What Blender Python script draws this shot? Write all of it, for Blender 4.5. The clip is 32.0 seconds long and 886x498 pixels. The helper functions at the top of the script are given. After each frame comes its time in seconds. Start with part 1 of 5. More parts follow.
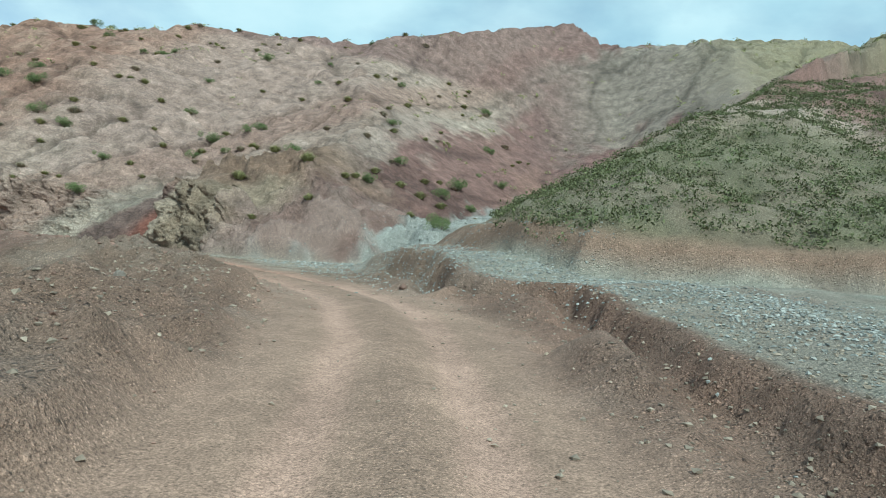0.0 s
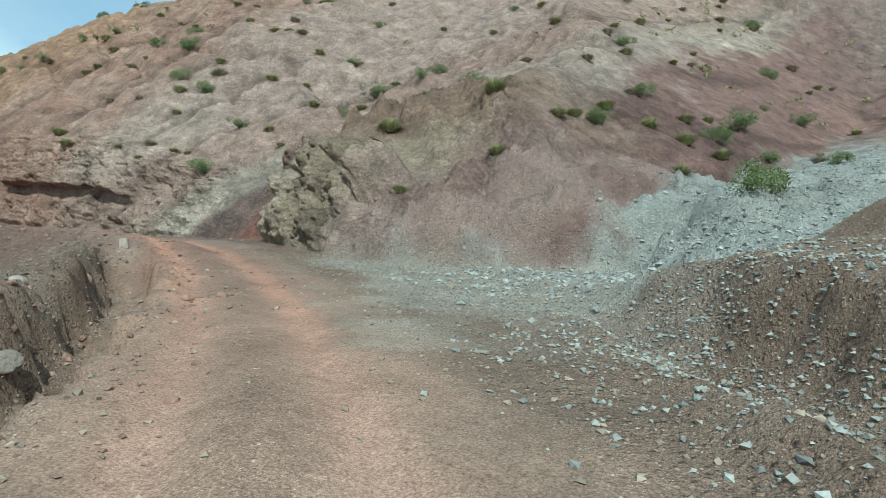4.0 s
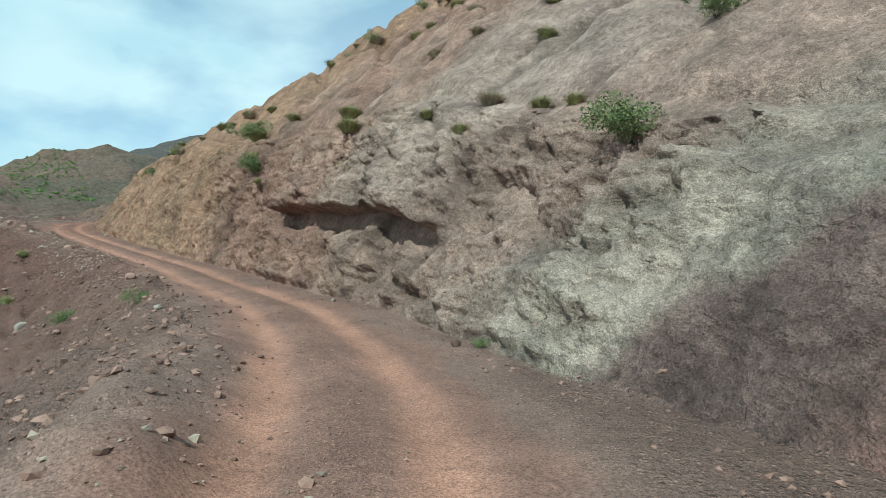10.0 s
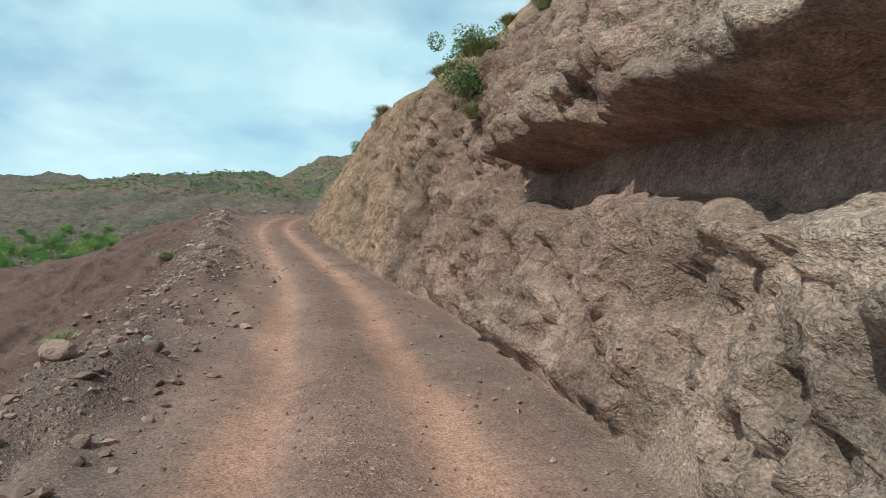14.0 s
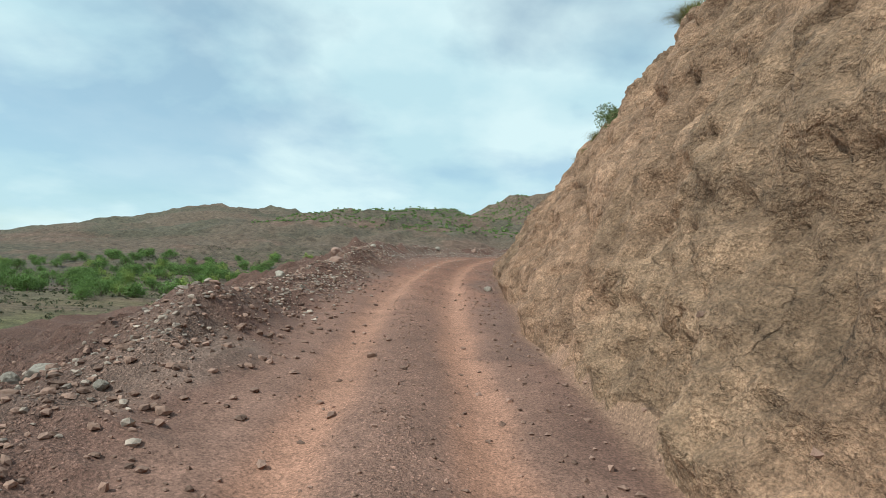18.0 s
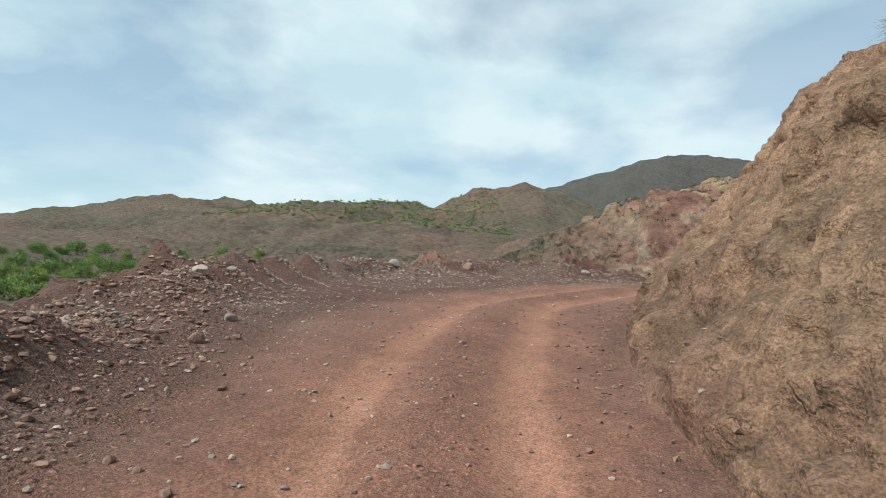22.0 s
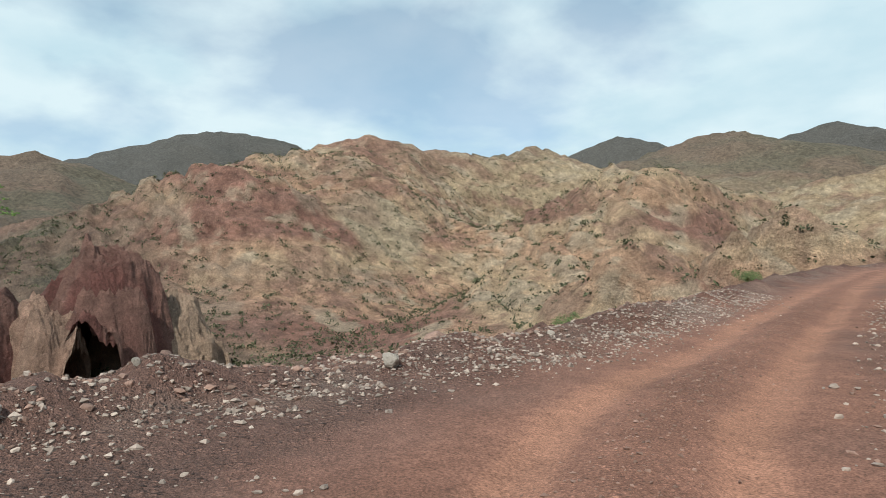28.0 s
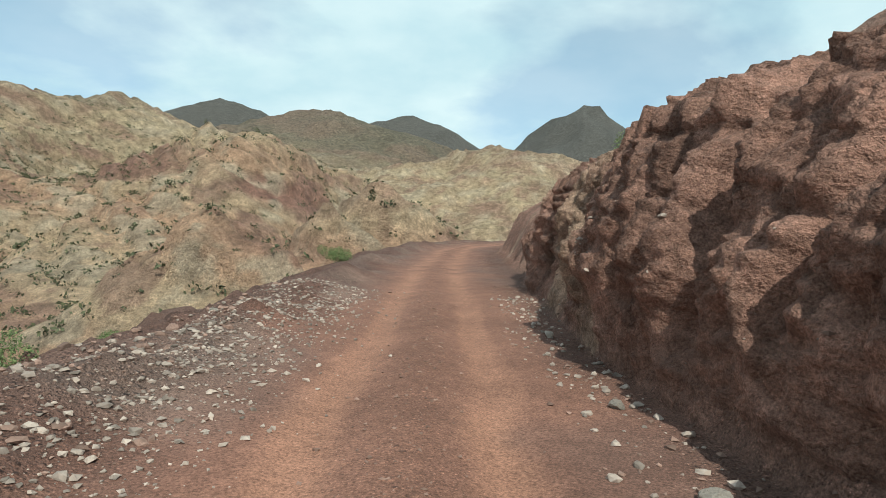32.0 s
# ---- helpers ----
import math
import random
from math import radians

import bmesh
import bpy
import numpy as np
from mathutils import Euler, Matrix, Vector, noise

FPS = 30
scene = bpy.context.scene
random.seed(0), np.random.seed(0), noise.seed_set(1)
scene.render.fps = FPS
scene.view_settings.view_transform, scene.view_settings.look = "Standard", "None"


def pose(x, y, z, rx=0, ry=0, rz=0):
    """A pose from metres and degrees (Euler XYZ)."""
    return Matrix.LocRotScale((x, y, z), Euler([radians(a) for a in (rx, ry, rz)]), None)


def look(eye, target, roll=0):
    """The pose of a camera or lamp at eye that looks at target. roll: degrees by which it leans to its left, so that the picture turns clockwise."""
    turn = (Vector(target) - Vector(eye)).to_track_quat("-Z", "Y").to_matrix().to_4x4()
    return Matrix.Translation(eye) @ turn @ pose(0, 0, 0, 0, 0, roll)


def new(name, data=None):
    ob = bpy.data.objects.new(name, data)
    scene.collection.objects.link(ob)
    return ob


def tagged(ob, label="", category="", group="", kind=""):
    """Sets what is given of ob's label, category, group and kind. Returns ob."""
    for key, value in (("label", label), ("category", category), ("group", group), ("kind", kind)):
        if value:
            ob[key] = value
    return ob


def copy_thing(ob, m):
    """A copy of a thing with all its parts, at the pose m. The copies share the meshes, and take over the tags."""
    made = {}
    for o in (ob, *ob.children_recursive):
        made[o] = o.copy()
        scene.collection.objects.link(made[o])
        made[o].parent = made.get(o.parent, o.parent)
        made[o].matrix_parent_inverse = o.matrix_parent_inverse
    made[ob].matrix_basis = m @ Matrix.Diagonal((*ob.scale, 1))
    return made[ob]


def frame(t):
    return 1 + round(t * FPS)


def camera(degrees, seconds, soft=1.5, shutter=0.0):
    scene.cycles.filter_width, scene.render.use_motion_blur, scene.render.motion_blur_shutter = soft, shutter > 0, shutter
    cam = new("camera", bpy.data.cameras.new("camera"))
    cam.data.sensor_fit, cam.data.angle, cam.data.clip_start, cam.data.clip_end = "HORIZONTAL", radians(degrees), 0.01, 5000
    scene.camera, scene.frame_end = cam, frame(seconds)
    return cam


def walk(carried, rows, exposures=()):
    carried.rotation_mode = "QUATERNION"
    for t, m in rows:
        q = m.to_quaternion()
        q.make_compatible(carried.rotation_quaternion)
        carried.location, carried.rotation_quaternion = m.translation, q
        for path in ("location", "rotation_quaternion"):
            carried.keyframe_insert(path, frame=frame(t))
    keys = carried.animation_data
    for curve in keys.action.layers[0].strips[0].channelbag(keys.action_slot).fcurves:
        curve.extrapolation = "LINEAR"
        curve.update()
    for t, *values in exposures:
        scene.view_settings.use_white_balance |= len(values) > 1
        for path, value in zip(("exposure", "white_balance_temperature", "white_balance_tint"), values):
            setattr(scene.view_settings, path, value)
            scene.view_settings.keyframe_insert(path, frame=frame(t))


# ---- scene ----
cam = camera(71.0, 32.0, soft=0.8)

# seconds, eye, yaw, pitch, roll
PATH = [
    (0.0, 0.00, -0.00, 1.75, 1.75, 1.18, -3.73),
    (0.5, -0.05, 1.95, 1.85, 1.61, 0.18, -1.89),
    (1.0, -0.21, 3.99, 1.94, 2.20, 0.95, -2.49),
    (1.5, -0.35, 5.93, 2.05, 3.60, 1.79, -0.47),
    (2.0, -0.70, 7.95, 2.13, 6.21, 1.64, -1.99),
    (2.5, -1.04, 9.87, 2.27, 9.19, 1.94, -0.88),
    (3.0, -1.63, 11.87, 2.36, 12.87, 1.00, -3.01),
    (3.5, -2.34, 13.64, 2.38, 16.64, -1.26, -2.67),
    (4.0, -3.29, 15.39, 2.42, 20.78, -2.19, -1.62),
    (4.5, -4.44, 17.12, 2.47, 25.11, -2.49, -0.75),
    (5.0, -5.74, 18.84, 2.53, 29.39, -2.52, -0.31),
    (5.5, -7.12, 20.53, 2.58, 33.42, -2.17, -0.40),
    (6.0, -8.55, 22.21, 2.63, 37.00, -1.09, -1.24),
    (6.5, -9.94, 23.75, 2.68, 40.29, -0.12, -1.13),
    (7.0, -11.42, 25.26, 2.76, 42.83, -0.06, -1.02),
    (7.5, -12.78, 26.60, 2.80, 43.96, 0.34, -0.68),
    (8.0, -14.22, 27.97, 2.82, 45.51, 0.34, -0.65),
    (8.5, -15.58, 29.24, 2.91, 46.98, 0.30, -1.42),
    (9.0, -16.96, 30.39, 2.99, 48.49, 0.76, 0.21),
    (9.5, -18.35, 31.35, 3.06, 50.77, 0.88, -2.65),
    (10.0, -19.80, 32.35, 3.10, 53.12, -0.57, -0.64),
    (10.5, -21.18, 33.18, 3.09, 55.44, -1.90, -1.46),
    (11.0, -22.73, 34.04, 3.07, 57.97, -2.04, -0.95),
    (11.5, -24.24, 34.89, 3.04, 59.93, -2.26, -0.44),
    (12.0, -25.89, 35.65, 3.01, 62.25, -1.76, -1.21),
    (12.5, -27.55, 36.30, 2.98, 65.15, -1.66, -0.39),
    (13.0, -29.35, 36.88, 3.04, 68.73, -1.90, -0.91),
    (13.5, -31.05, 37.35, 3.10, 71.85, -1.21, -0.06),
    (14.0, -32.86, 37.72, 3.14, 74.99, -1.19, -0.82),
    (14.5, -34.86, 38.08, 3.13, 77.33, -0.79, 0.37),
    (15.0, -36.75, 38.33, 3.14, 79.98, -1.23, -0.78),
    (15.5, -38.63, 38.48, 3.17, 82.16, -1.01, -0.78),
    (16.0, -40.66, 38.60, 3.25, 84.50, -0.68, -0.98),
    (16.5, -42.82, 38.66, 3.37, 86.82, -0.20, -1.31),
    (17.0, -45.13, 38.67, 3.51, 88.95, 0.43, -1.78),
    (17.5, -47.59, 38.61, 3.66, 90.71, 1.14, -2.49),
    (18.0, -50.18, 38.46, 3.80, 91.93, 1.81, -3.72),
    (18.5, -52.77, 38.30, 3.97, 92.47, 1.91, -2.53),
    (19.0, -55.47, 38.11, 4.16, 92.64, 2.75, -2.98),
    (19.5, -58.01, 37.93, 4.34, 92.12, 2.94, -3.31),
    (20.0, -60.72, 37.78, 4.52, 91.55, 2.11, -4.61),
    (20.5, -63.20, 37.73, 4.66, 90.56, 1.73, -4.17),
    (21.0, -65.70, 37.69, 4.80, 89.87, 1.94, -4.07),
    (21.5, -68.08, 37.67, 4.93, 89.11, 1.56, -4.17),
    (22.0, -70.15, 37.69, 5.06, 88.40, 1.43, -3.83),
    (22.5, -71.92, 37.75, 5.16, 87.66, 1.91, -3.51),
    (23.0, -73.45, 37.82, 5.26, 86.63, 2.33, -4.28),
    (23.5, -74.63, 37.95, 5.35, 85.32, 3.19, -2.67),
    (24.0, -75.82, 38.04, 5.46, 83.17, 3.72, -5.27),
    (24.5, -76.88, 38.25, 5.56, 80.98, 4.04, -4.58),
    (25.0, -78.23, 38.47, 5.67, 78.29, 4.16, -4.41),
    (25.5, -79.84, 38.83, 5.79, 74.63, 3.83, -2.73),
    (26.0, -81.36, 39.34, 5.89, 70.14, 3.26, -0.65),
    (26.5, -82.48, 40.04, 5.98, 64.94, 2.67, 0.76),
    (27.0, -83.33, 40.82, 6.06, 59.53, 1.59, 1.51),
    (27.5, -84.10, 41.61, 6.13, 53.93, 1.64, 2.15),
    (28.0, -84.91, 42.46, 6.24, 48.11, 0.93, -0.43),
    (28.5, -85.58, 43.41, 6.34, 42.12, 0.50, 0.53),
    (29.0, -86.15, 44.46, 6.35, 36.38, 0.21, -0.42),
    (29.5, -86.66, 45.54, 6.35, 30.77, -0.59, -1.36),
    (30.0, -87.17, 46.55, 6.37, 25.60, -0.92, -4.26),
    (30.5, -87.50, 47.60, 6.38, 21.57, -0.75, -2.04),
    (31.0, -87.89, 48.80, 6.38, 17.87, -1.12, -3.78),
    (31.5, -88.22, 50.04, 6.37, 14.68, -1.23, -4.36),
    (32.0, -88.50, 51.43, 6.37, 12.32, -1.03, -2.74),
]
EXPOSURES = [(0.0, 0.0, 5350.0, -13.0), (14.0, 0.0, 5500.0, -10.5), (20.0, 0.0, 6000.0, -2.0), (25.0, 0.0, 6050.0, 4.0), (29.0, 0.0, 6000.0, 0.0), (32.0, 0.05, 5950.0, -5.0)]
walk(cam, [(t, pose(x, y, z, 90 + pitch, roll, yaw)) for t, x, y, z, yaw, pitch, roll in PATH], EXPOSURES)
# ---- light ----
SUN_AZ, SUN_EL = 153.0, 47.0     # compass degrees clockwise from +y, and height
world = bpy.data.worlds.new("world")
scene.world = world
world.use_nodes = True
wn, wl = world.node_tree.nodes, world.node_tree.links
wn.clear()


def wnode(kind, **inputs):
    n = wn.new(kind)
    for k, v in inputs.items():
        n.inputs[k].default_value = v
    return n


sky = wn.new("ShaderNodeTexSky")
sky.sky_type, sky.sun_disc = "NISHITA", False
sky.sun_elevation, sky.sun_rotation = radians(SUN_EL), radians(SUN_AZ)
sky.altitude, sky.dust_density, sky.air_density = 1500.0, 1.0, 1.0
coords = wn.new("ShaderNodeTexCoord")
split = wn.new("ShaderNodeSeparateXYZ")
wl.new(coords.outputs["Generated"], split.inputs[0])
lift = wn.new("ShaderNodeMath")
lift.operation = "ADD"
lift.inputs[1].default_value = 0.3
wl.new(split.outputs["Z"], lift.inputs[0])
floor_z = wn.new("ShaderNodeMath")
floor_z.operation = "MAXIMUM"
floor_z.inputs[1].default_value = 0.05
wl.new(lift.outputs[0], floor_z.inputs[0])
deck = wn.new("ShaderNodeVectorMath")
deck.operation = "DIVIDE"
wl.new(coords.outputs["Generated"], deck.inputs[0])
wl.new(floor_z.outputs[0], deck.inputs[1])
puff = wn.new("ShaderNodeTexNoise")
puff.inputs["Scale"].default_value, puff.inputs["Detail"].default_value = 1.5, 10.0
puff.inputs["Roughness"].default_value, puff.inputs["Distortion"].default_value = 0.5, 0.15
wl.new(deck.outputs[0], puff.inputs["Vector"])
cover = wn.new("ShaderNodeValToRGB")
cover.color_ramp.elements[0].position, cover.color_ramp.elements[1].position = 0.41, 0.55
cover.color_ramp.elements[0].color = (0.5, 0.5, 0.5, 1)
cover.color_ramp.elements[1].color = (0.97, 0.97, 0.97, 1)
wl.new(puff.outputs["Fac"], cover.inputs[0])
grey = wn.new("ShaderNodeTexNoise")
grey.inputs["Scale"].default_value, grey.inputs["Detail"].default_value = 2.0, 8.0
wl.new(deck.outputs[0], grey.inputs["Vector"])
tone = wn.new("ShaderNodeValToRGB")
tone.color_ramp.elements[0].position, tone.color_ramp.elements[1].position = 0.40, 0.60
tone.color_ramp.elements[0].color = (8.6, 10.4, 11.2, 1)
tone.color_ramp.elements[1].color = (11.2, 12.2, 12.4, 1)
wl.new(grey.outputs["Fac"], tone.inputs[0])
mix = wn.new("ShaderNodeMixRGB")
wl.new(cover.outputs["Color"], mix.inputs["Fac"])
clear = wn.new("ShaderNodeVectorMath")
clear.operation = "SCALE"
clear.inputs["Scale"].default_value = 1.6
wl.new(sky.outputs["Color"], clear.inputs[0])
wl.new(clear.outputs[0], mix.inputs["Color1"])
wl.new(tone.outputs["Color"], mix.inputs["Color2"])
background = wn.new("ShaderNodeBackground")
background.inputs["Strength"].default_value = 0.074
wl.new(mix.outputs["Color"], background.inputs["Color"])
world_out = wn.new("ShaderNodeOutputWorld")
wl.new(background.outputs[0], world_out.inputs["Surface"])

sun = new("sun", bpy.data.lights.new("sun", "SUN"))
sun.data.energy, sun.data.angle, sun.data.color = 4.2, radians(0.55), (1.0, 0.94, 0.85)
az, el = radians(SUN_AZ), radians(SUN_EL)
sun.matrix_world = look((math.sin(az) * math.cos(el) * 200, math.cos(az) * math.cos(el) * 200, math.sin(el) * 200), (0, 0, 0))


# ---- materials ----
def shader(name, rough=0.9):
    m = bpy.data.materials.new(name)
    m.use_nodes = True
    nodes, links = m.node_tree.nodes, m.node_tree.links
    b = nodes["Principled BSDF"]
    b.inputs["Roughness"].default_value = rough
    b.inputs["Specular IOR Level"].default_value = 0.25
    return m, nodes, links, b


def noise_node(nodes, links, vec, scale, detail=6.0, rough=0.6):
    n = nodes.new("ShaderNodeTexNoise")
    n.inputs["Scale"].default_value, n.inputs["Detail"].default_value = scale, detail
    n.inputs["Roughness"].default_value = rough
    links.new(vec, n.inputs["Vector"])
    return n


def spread(nodes, links, fac, low, high, lo_pos=0.3, hi_pos=0.7):
    r = nodes.new("ShaderNodeMapRange")
    r.inputs["From Min"].default_value, r.inputs["From Max"].default_value = lo_pos, hi_pos
    r.inputs["To Min"].default_value, r.inputs["To Max"].default_value = low, high
    links.new(fac, r.inputs["Value"])
    return r.outputs["Result"]


def earth(name, grain, bump_size, bump, rough=0.93, pebble=0.0, mottled=0.25, crags=False, stains=1.0):
    """Soil or rock: the surface's own tint, broken up by grain at three scales, with relief and optional small stones."""
    m, nodes, links, b = shader(name, rough)
    at = nodes.new("ShaderNodeAttribute")
    at.attribute_name = "tint"
    geo = nodes.new("ShaderNodeNewGeometry")
    pos = geo.outputs["Position"]
    n1 = noise_node(nodes, links, pos, grain, 8.0, 0.68)
    n2 = noise_node(nodes, links, pos, grain * 9.0, 5.0, 0.7)
    v1 = spread(nodes, links, n1.outputs["Fac"], 1 - mottled * 1.4 * stains, 1 + mottled * 1.1 * stains)
    v2 = spread(nodes, links, n2.outputs["Fac"], 1 - mottled * stains, 1 + mottled * stains)
    mul = nodes.new("ShaderNodeMath")
    mul.operation = "MULTIPLY"
    links.new(v1, mul.inputs[0])
    links.new(v2, mul.inputs[1])
    tint = nodes.new("ShaderNodeVectorMath")
    tint.operation = "SCALE"
    links.new(at.outputs["Color"], tint.inputs[0])
    links.new(mul.outputs[0], tint.inputs["Scale"])
    colour = tint.outputs[0]
    n3 = noise_node(nodes, links, pos, grain * 48.0, 4.0, 0.75)
    fine = nodes.new("ShaderNodeVectorMath")
    fine.operation = "SCALE"
    links.new(colour, fine.inputs[0])
    links.new(spread(nodes, links, n3.outputs["Fac"], 1 - mottled * 1.7, 1 + mottled * 1.7, 0.32, 0.68), fine.inputs["Scale"])
    colour = fine.outputs[0]
    height = n2.outputs["Fac"]
    bn = noise_node(nodes, links, pos, bump_size, 8.0, 0.58 if crags else 0.7)
    add = nodes.new("ShaderNodeMath")
    add.operation = "ADD"
    links.new(bn.outputs["Fac"], add.inputs[0])
    links.new(height, add.inputs[1])
    height = add.outputs[0]
    if crags:
        # thin beds that dip across the rock, and short broken joints
        turn = nodes.new("ShaderNodeMapping")
        turn.inputs["Rotation"].default_value = (0.7, -0.55, 0.4)
        turn.inputs["Scale"].default_value = (bump_size * 0.18, bump_size * 0.4, bump_size * 0.8)
        links.new(pos, turn.inputs["Vector"])
        beds = noise_node(nodes, links, turn.outputs[0], 1.0, 7.0, 0.66)
        bed_up = nodes.new("ShaderNodeMath")
        bed_up.operation = "MULTIPLY_ADD"
        bed_up.inputs[1].default_value = 0.8
        links.new(beds.outputs["Fac"], bed_up.inputs[0])
        links.new(height, bed_up.inputs[2])
        height = bed_up.outputs[0]
        streak = nodes.new("ShaderNodeVectorMath")
        streak.operation = "SCALE"
        links.new(colour, streak.inputs[0])
        links.new(spread(nodes, links, beds.outputs["Fac"], 0.88, 1.1), streak.inputs["Scale"])
        colour = streak.outputs[0]
        warp = nodes.new("ShaderNodeVectorMath")
        warp.operation = "MULTIPLY_ADD"
        wob = noise_node(nodes, links, pos, bump_size * 0.5, 6.0)
        warp.inputs[1].default_value = (1.8 / bump_size,) * 3
        links.new(wob.outputs["Color"], warp.inputs[0])
        links.new(pos, warp.inputs[2])
        part_of = noise_node(nodes, links, pos, bump_size * 0.09, 5.0, 0.6)
        rough_part = spread(nodes, links, part_of.outputs["Fac"], 0.3, 1.0, 0.4, 0.56)
        # broken blocks: each stands a little proud of or behind the next
        for scale, proud in ((0.45, 0.9), (1.2, 0.55), (3.4, 0.3)):
            chunk = nodes.new("ShaderNodeTexVoronoi")
            chunk.inputs["Scale"].default_value = bump_size * scale
            links.new(warp.outputs[0], chunk.inputs["Vector"])
            lot = nodes.new("ShaderNodeSeparateColor")
            links.new(chunk.outputs["Color"], lot.inputs[0])
            out_of = nodes.new("ShaderNodeMath")
            out_of.operation = "MULTIPLY_ADD"
            links.new(spread(nodes, links, lot.outputs["Red"], 0.0, proud, 0.35, 1.0), out_of.inputs[0])
            links.new(rough_part, out_of.inputs[1])
            links.new(height, out_of.inputs[2])
            height = out_of.outputs[0]
            face = nodes.new("ShaderNodeVectorMath")
            face.operation = "SCALE"
            links.new(colour, face.inputs[0])
            links.new(spread(nodes, links, lot.outputs["Green"], 0.9, 1.1, 0.0, 1.0), face.inputs["Scale"])
            colour = face.outputs[0]
        for scale, depth in ((0.42, 0.32), (1.3, 0.22)):
            joint = nodes.new("ShaderNodeTexVoronoi")
            joint.feature = "DISTANCE_TO_EDGE"
            joint.inputs["Scale"].default_value = bump_size * scale
            links.new(warp.outputs[0], joint.inputs["Vector"])
            edge = spread(nodes, links, joint.outputs["Distance"], 0.0, 1.0, 0.0, 0.035)
            patchy = noise_node(nodes, links, pos, bump_size * scale * 0.9, 4.0)
            keep = spread(nodes, links, patchy.outputs["Fac"], 0.0, depth, 0.52, 0.68)
            line = nodes.new("ShaderNodeMath")
            line.operation = "SUBTRACT"
            line.inputs[0].default_value = 1.0
            links.new(edge, line.inputs[1])
            cut_in = nodes.new("ShaderNodeMath")
            cut_in.operation = "MULTIPLY"
            links.new(line.outputs[0], cut_in.inputs[0])
            links.new(keep, cut_in.inputs[1])
            lower = nodes.new("ShaderNodeMath")
            lower.operation = "SUBTRACT"
            links.new(height, lower.inputs[0])
            links.new(cut_in.outputs[0], lower.inputs[1])
            height = lower.outputs[0]
            dark = spread(nodes, links, cut_in.outputs[0], 1.0, 0.6, 0.0, 1.0)
            dusty = nodes.new("ShaderNodeVectorMath")
            dusty.operation = "SCALE"
            links.new(colour, dusty.inputs[0])
            links.new(dark, dusty.inputs["Scale"])
            colour = dusty.outputs[0]
    if pebble > 0:
        # small stones at two sizes, as many as the ground's stoniness (the tint's alpha) says
        for size_of, few in ((pebble, 0.5), (pebble * 2.7, 0.22), (pebble * 6.0, 0.15)):
            vor = nodes.new("ShaderNodeTexVoronoi")
            vor.inputs["Scale"].default_value = size_of
            links.new(pos, vor.inputs["Vector"])
            hue = nodes.new("ShaderNodeSeparateColor")
            links.new(vor.outputs["Color"], hue.inputs[0])
            sparse = nodes.new("ShaderNodeMath")
            sparse.operation = "MULTIPLY"
            links.new(hue.outputs["Red"], sparse.inputs[0])
            links.new(at.outputs["Alpha"], sparse.inputs[1])
            keep = spread(nodes, links, sparse.outputs[0], 0.0, 1.0, few, few + 0.12)
            dome = spread(nodes, links, vor.outputs["Distance"], 1.0, 0.0, 0.18, 0.5)
            stone = nodes.new("ShaderNodeMath")
            stone.operation = "MULTIPLY"
            links.new(keep, stone.inputs[0])
            links.new(dome, stone.inputs[1])
            shade = spread(nodes, links, hue.outputs["Green"], 0.6, 1.9, 0.0, 1.0)
            pale = nodes.new("ShaderNodeVectorMath")
            pale.operation = "SCALE"
            links.new(colour, pale.inputs[0])
            links.new(shade, pale.inputs["Scale"])
            mx = nodes.new("ShaderNodeMixRGB")
            links.new(stone.outputs[0], mx.inputs["Fac"])
            links.new(colour, mx.inputs["Color1"])
            links.new(pale.outputs[0], mx.inputs["Color2"])
            colour = mx.outputs[0]
            up = nodes.new("ShaderNodeMath")
            up.operation = "MULTIPLY_ADD"
            up.inputs[1].default_value = 14.0 / size_of
            links.new(stone.outputs[0], up.inputs[0])
            links.new(height, up.inputs[2])
            height = up.outputs[0]
    bp = nodes.new("ShaderNodeBump")
    bp.inputs["Strength"].default_value, bp.inputs["Distance"].default_value = bump, 0.55 / bump_size
    if pebble > 0:
        links.new(spread(nodes, links, at.outputs["Alpha"], bump * 0.14, bump, 0.2, 1.0), bp.inputs["Strength"])
    links.new(height, bp.inputs["Height"])
    links.new(bp.outputs[0], b.inputs["Normal"])
    links.new(colour, b.inputs["Base Color"])
    return m


SOIL = earth("stony red soil", 0.9, 10.0, 1.0, pebble=16.0, mottled=0.33, stains=0.55)
ROCK = earth("weathered mudstone", 0.9, 4.5, 1.0, mottled=0.3, crags=True)
FAR_ROCK = earth("eroded hillside", 0.3, 0.6, 1.0, mottled=0.32, crags=True)


# ---- noise on arrays ----
PERM = np.random.RandomState(7).permutation(1024).astype(np.int32)
PERM = np.concatenate([PERM, PERM, PERM])
VALUE = np.random.RandomState(8).uniform(-1, 1, 4096).astype(np.float64)


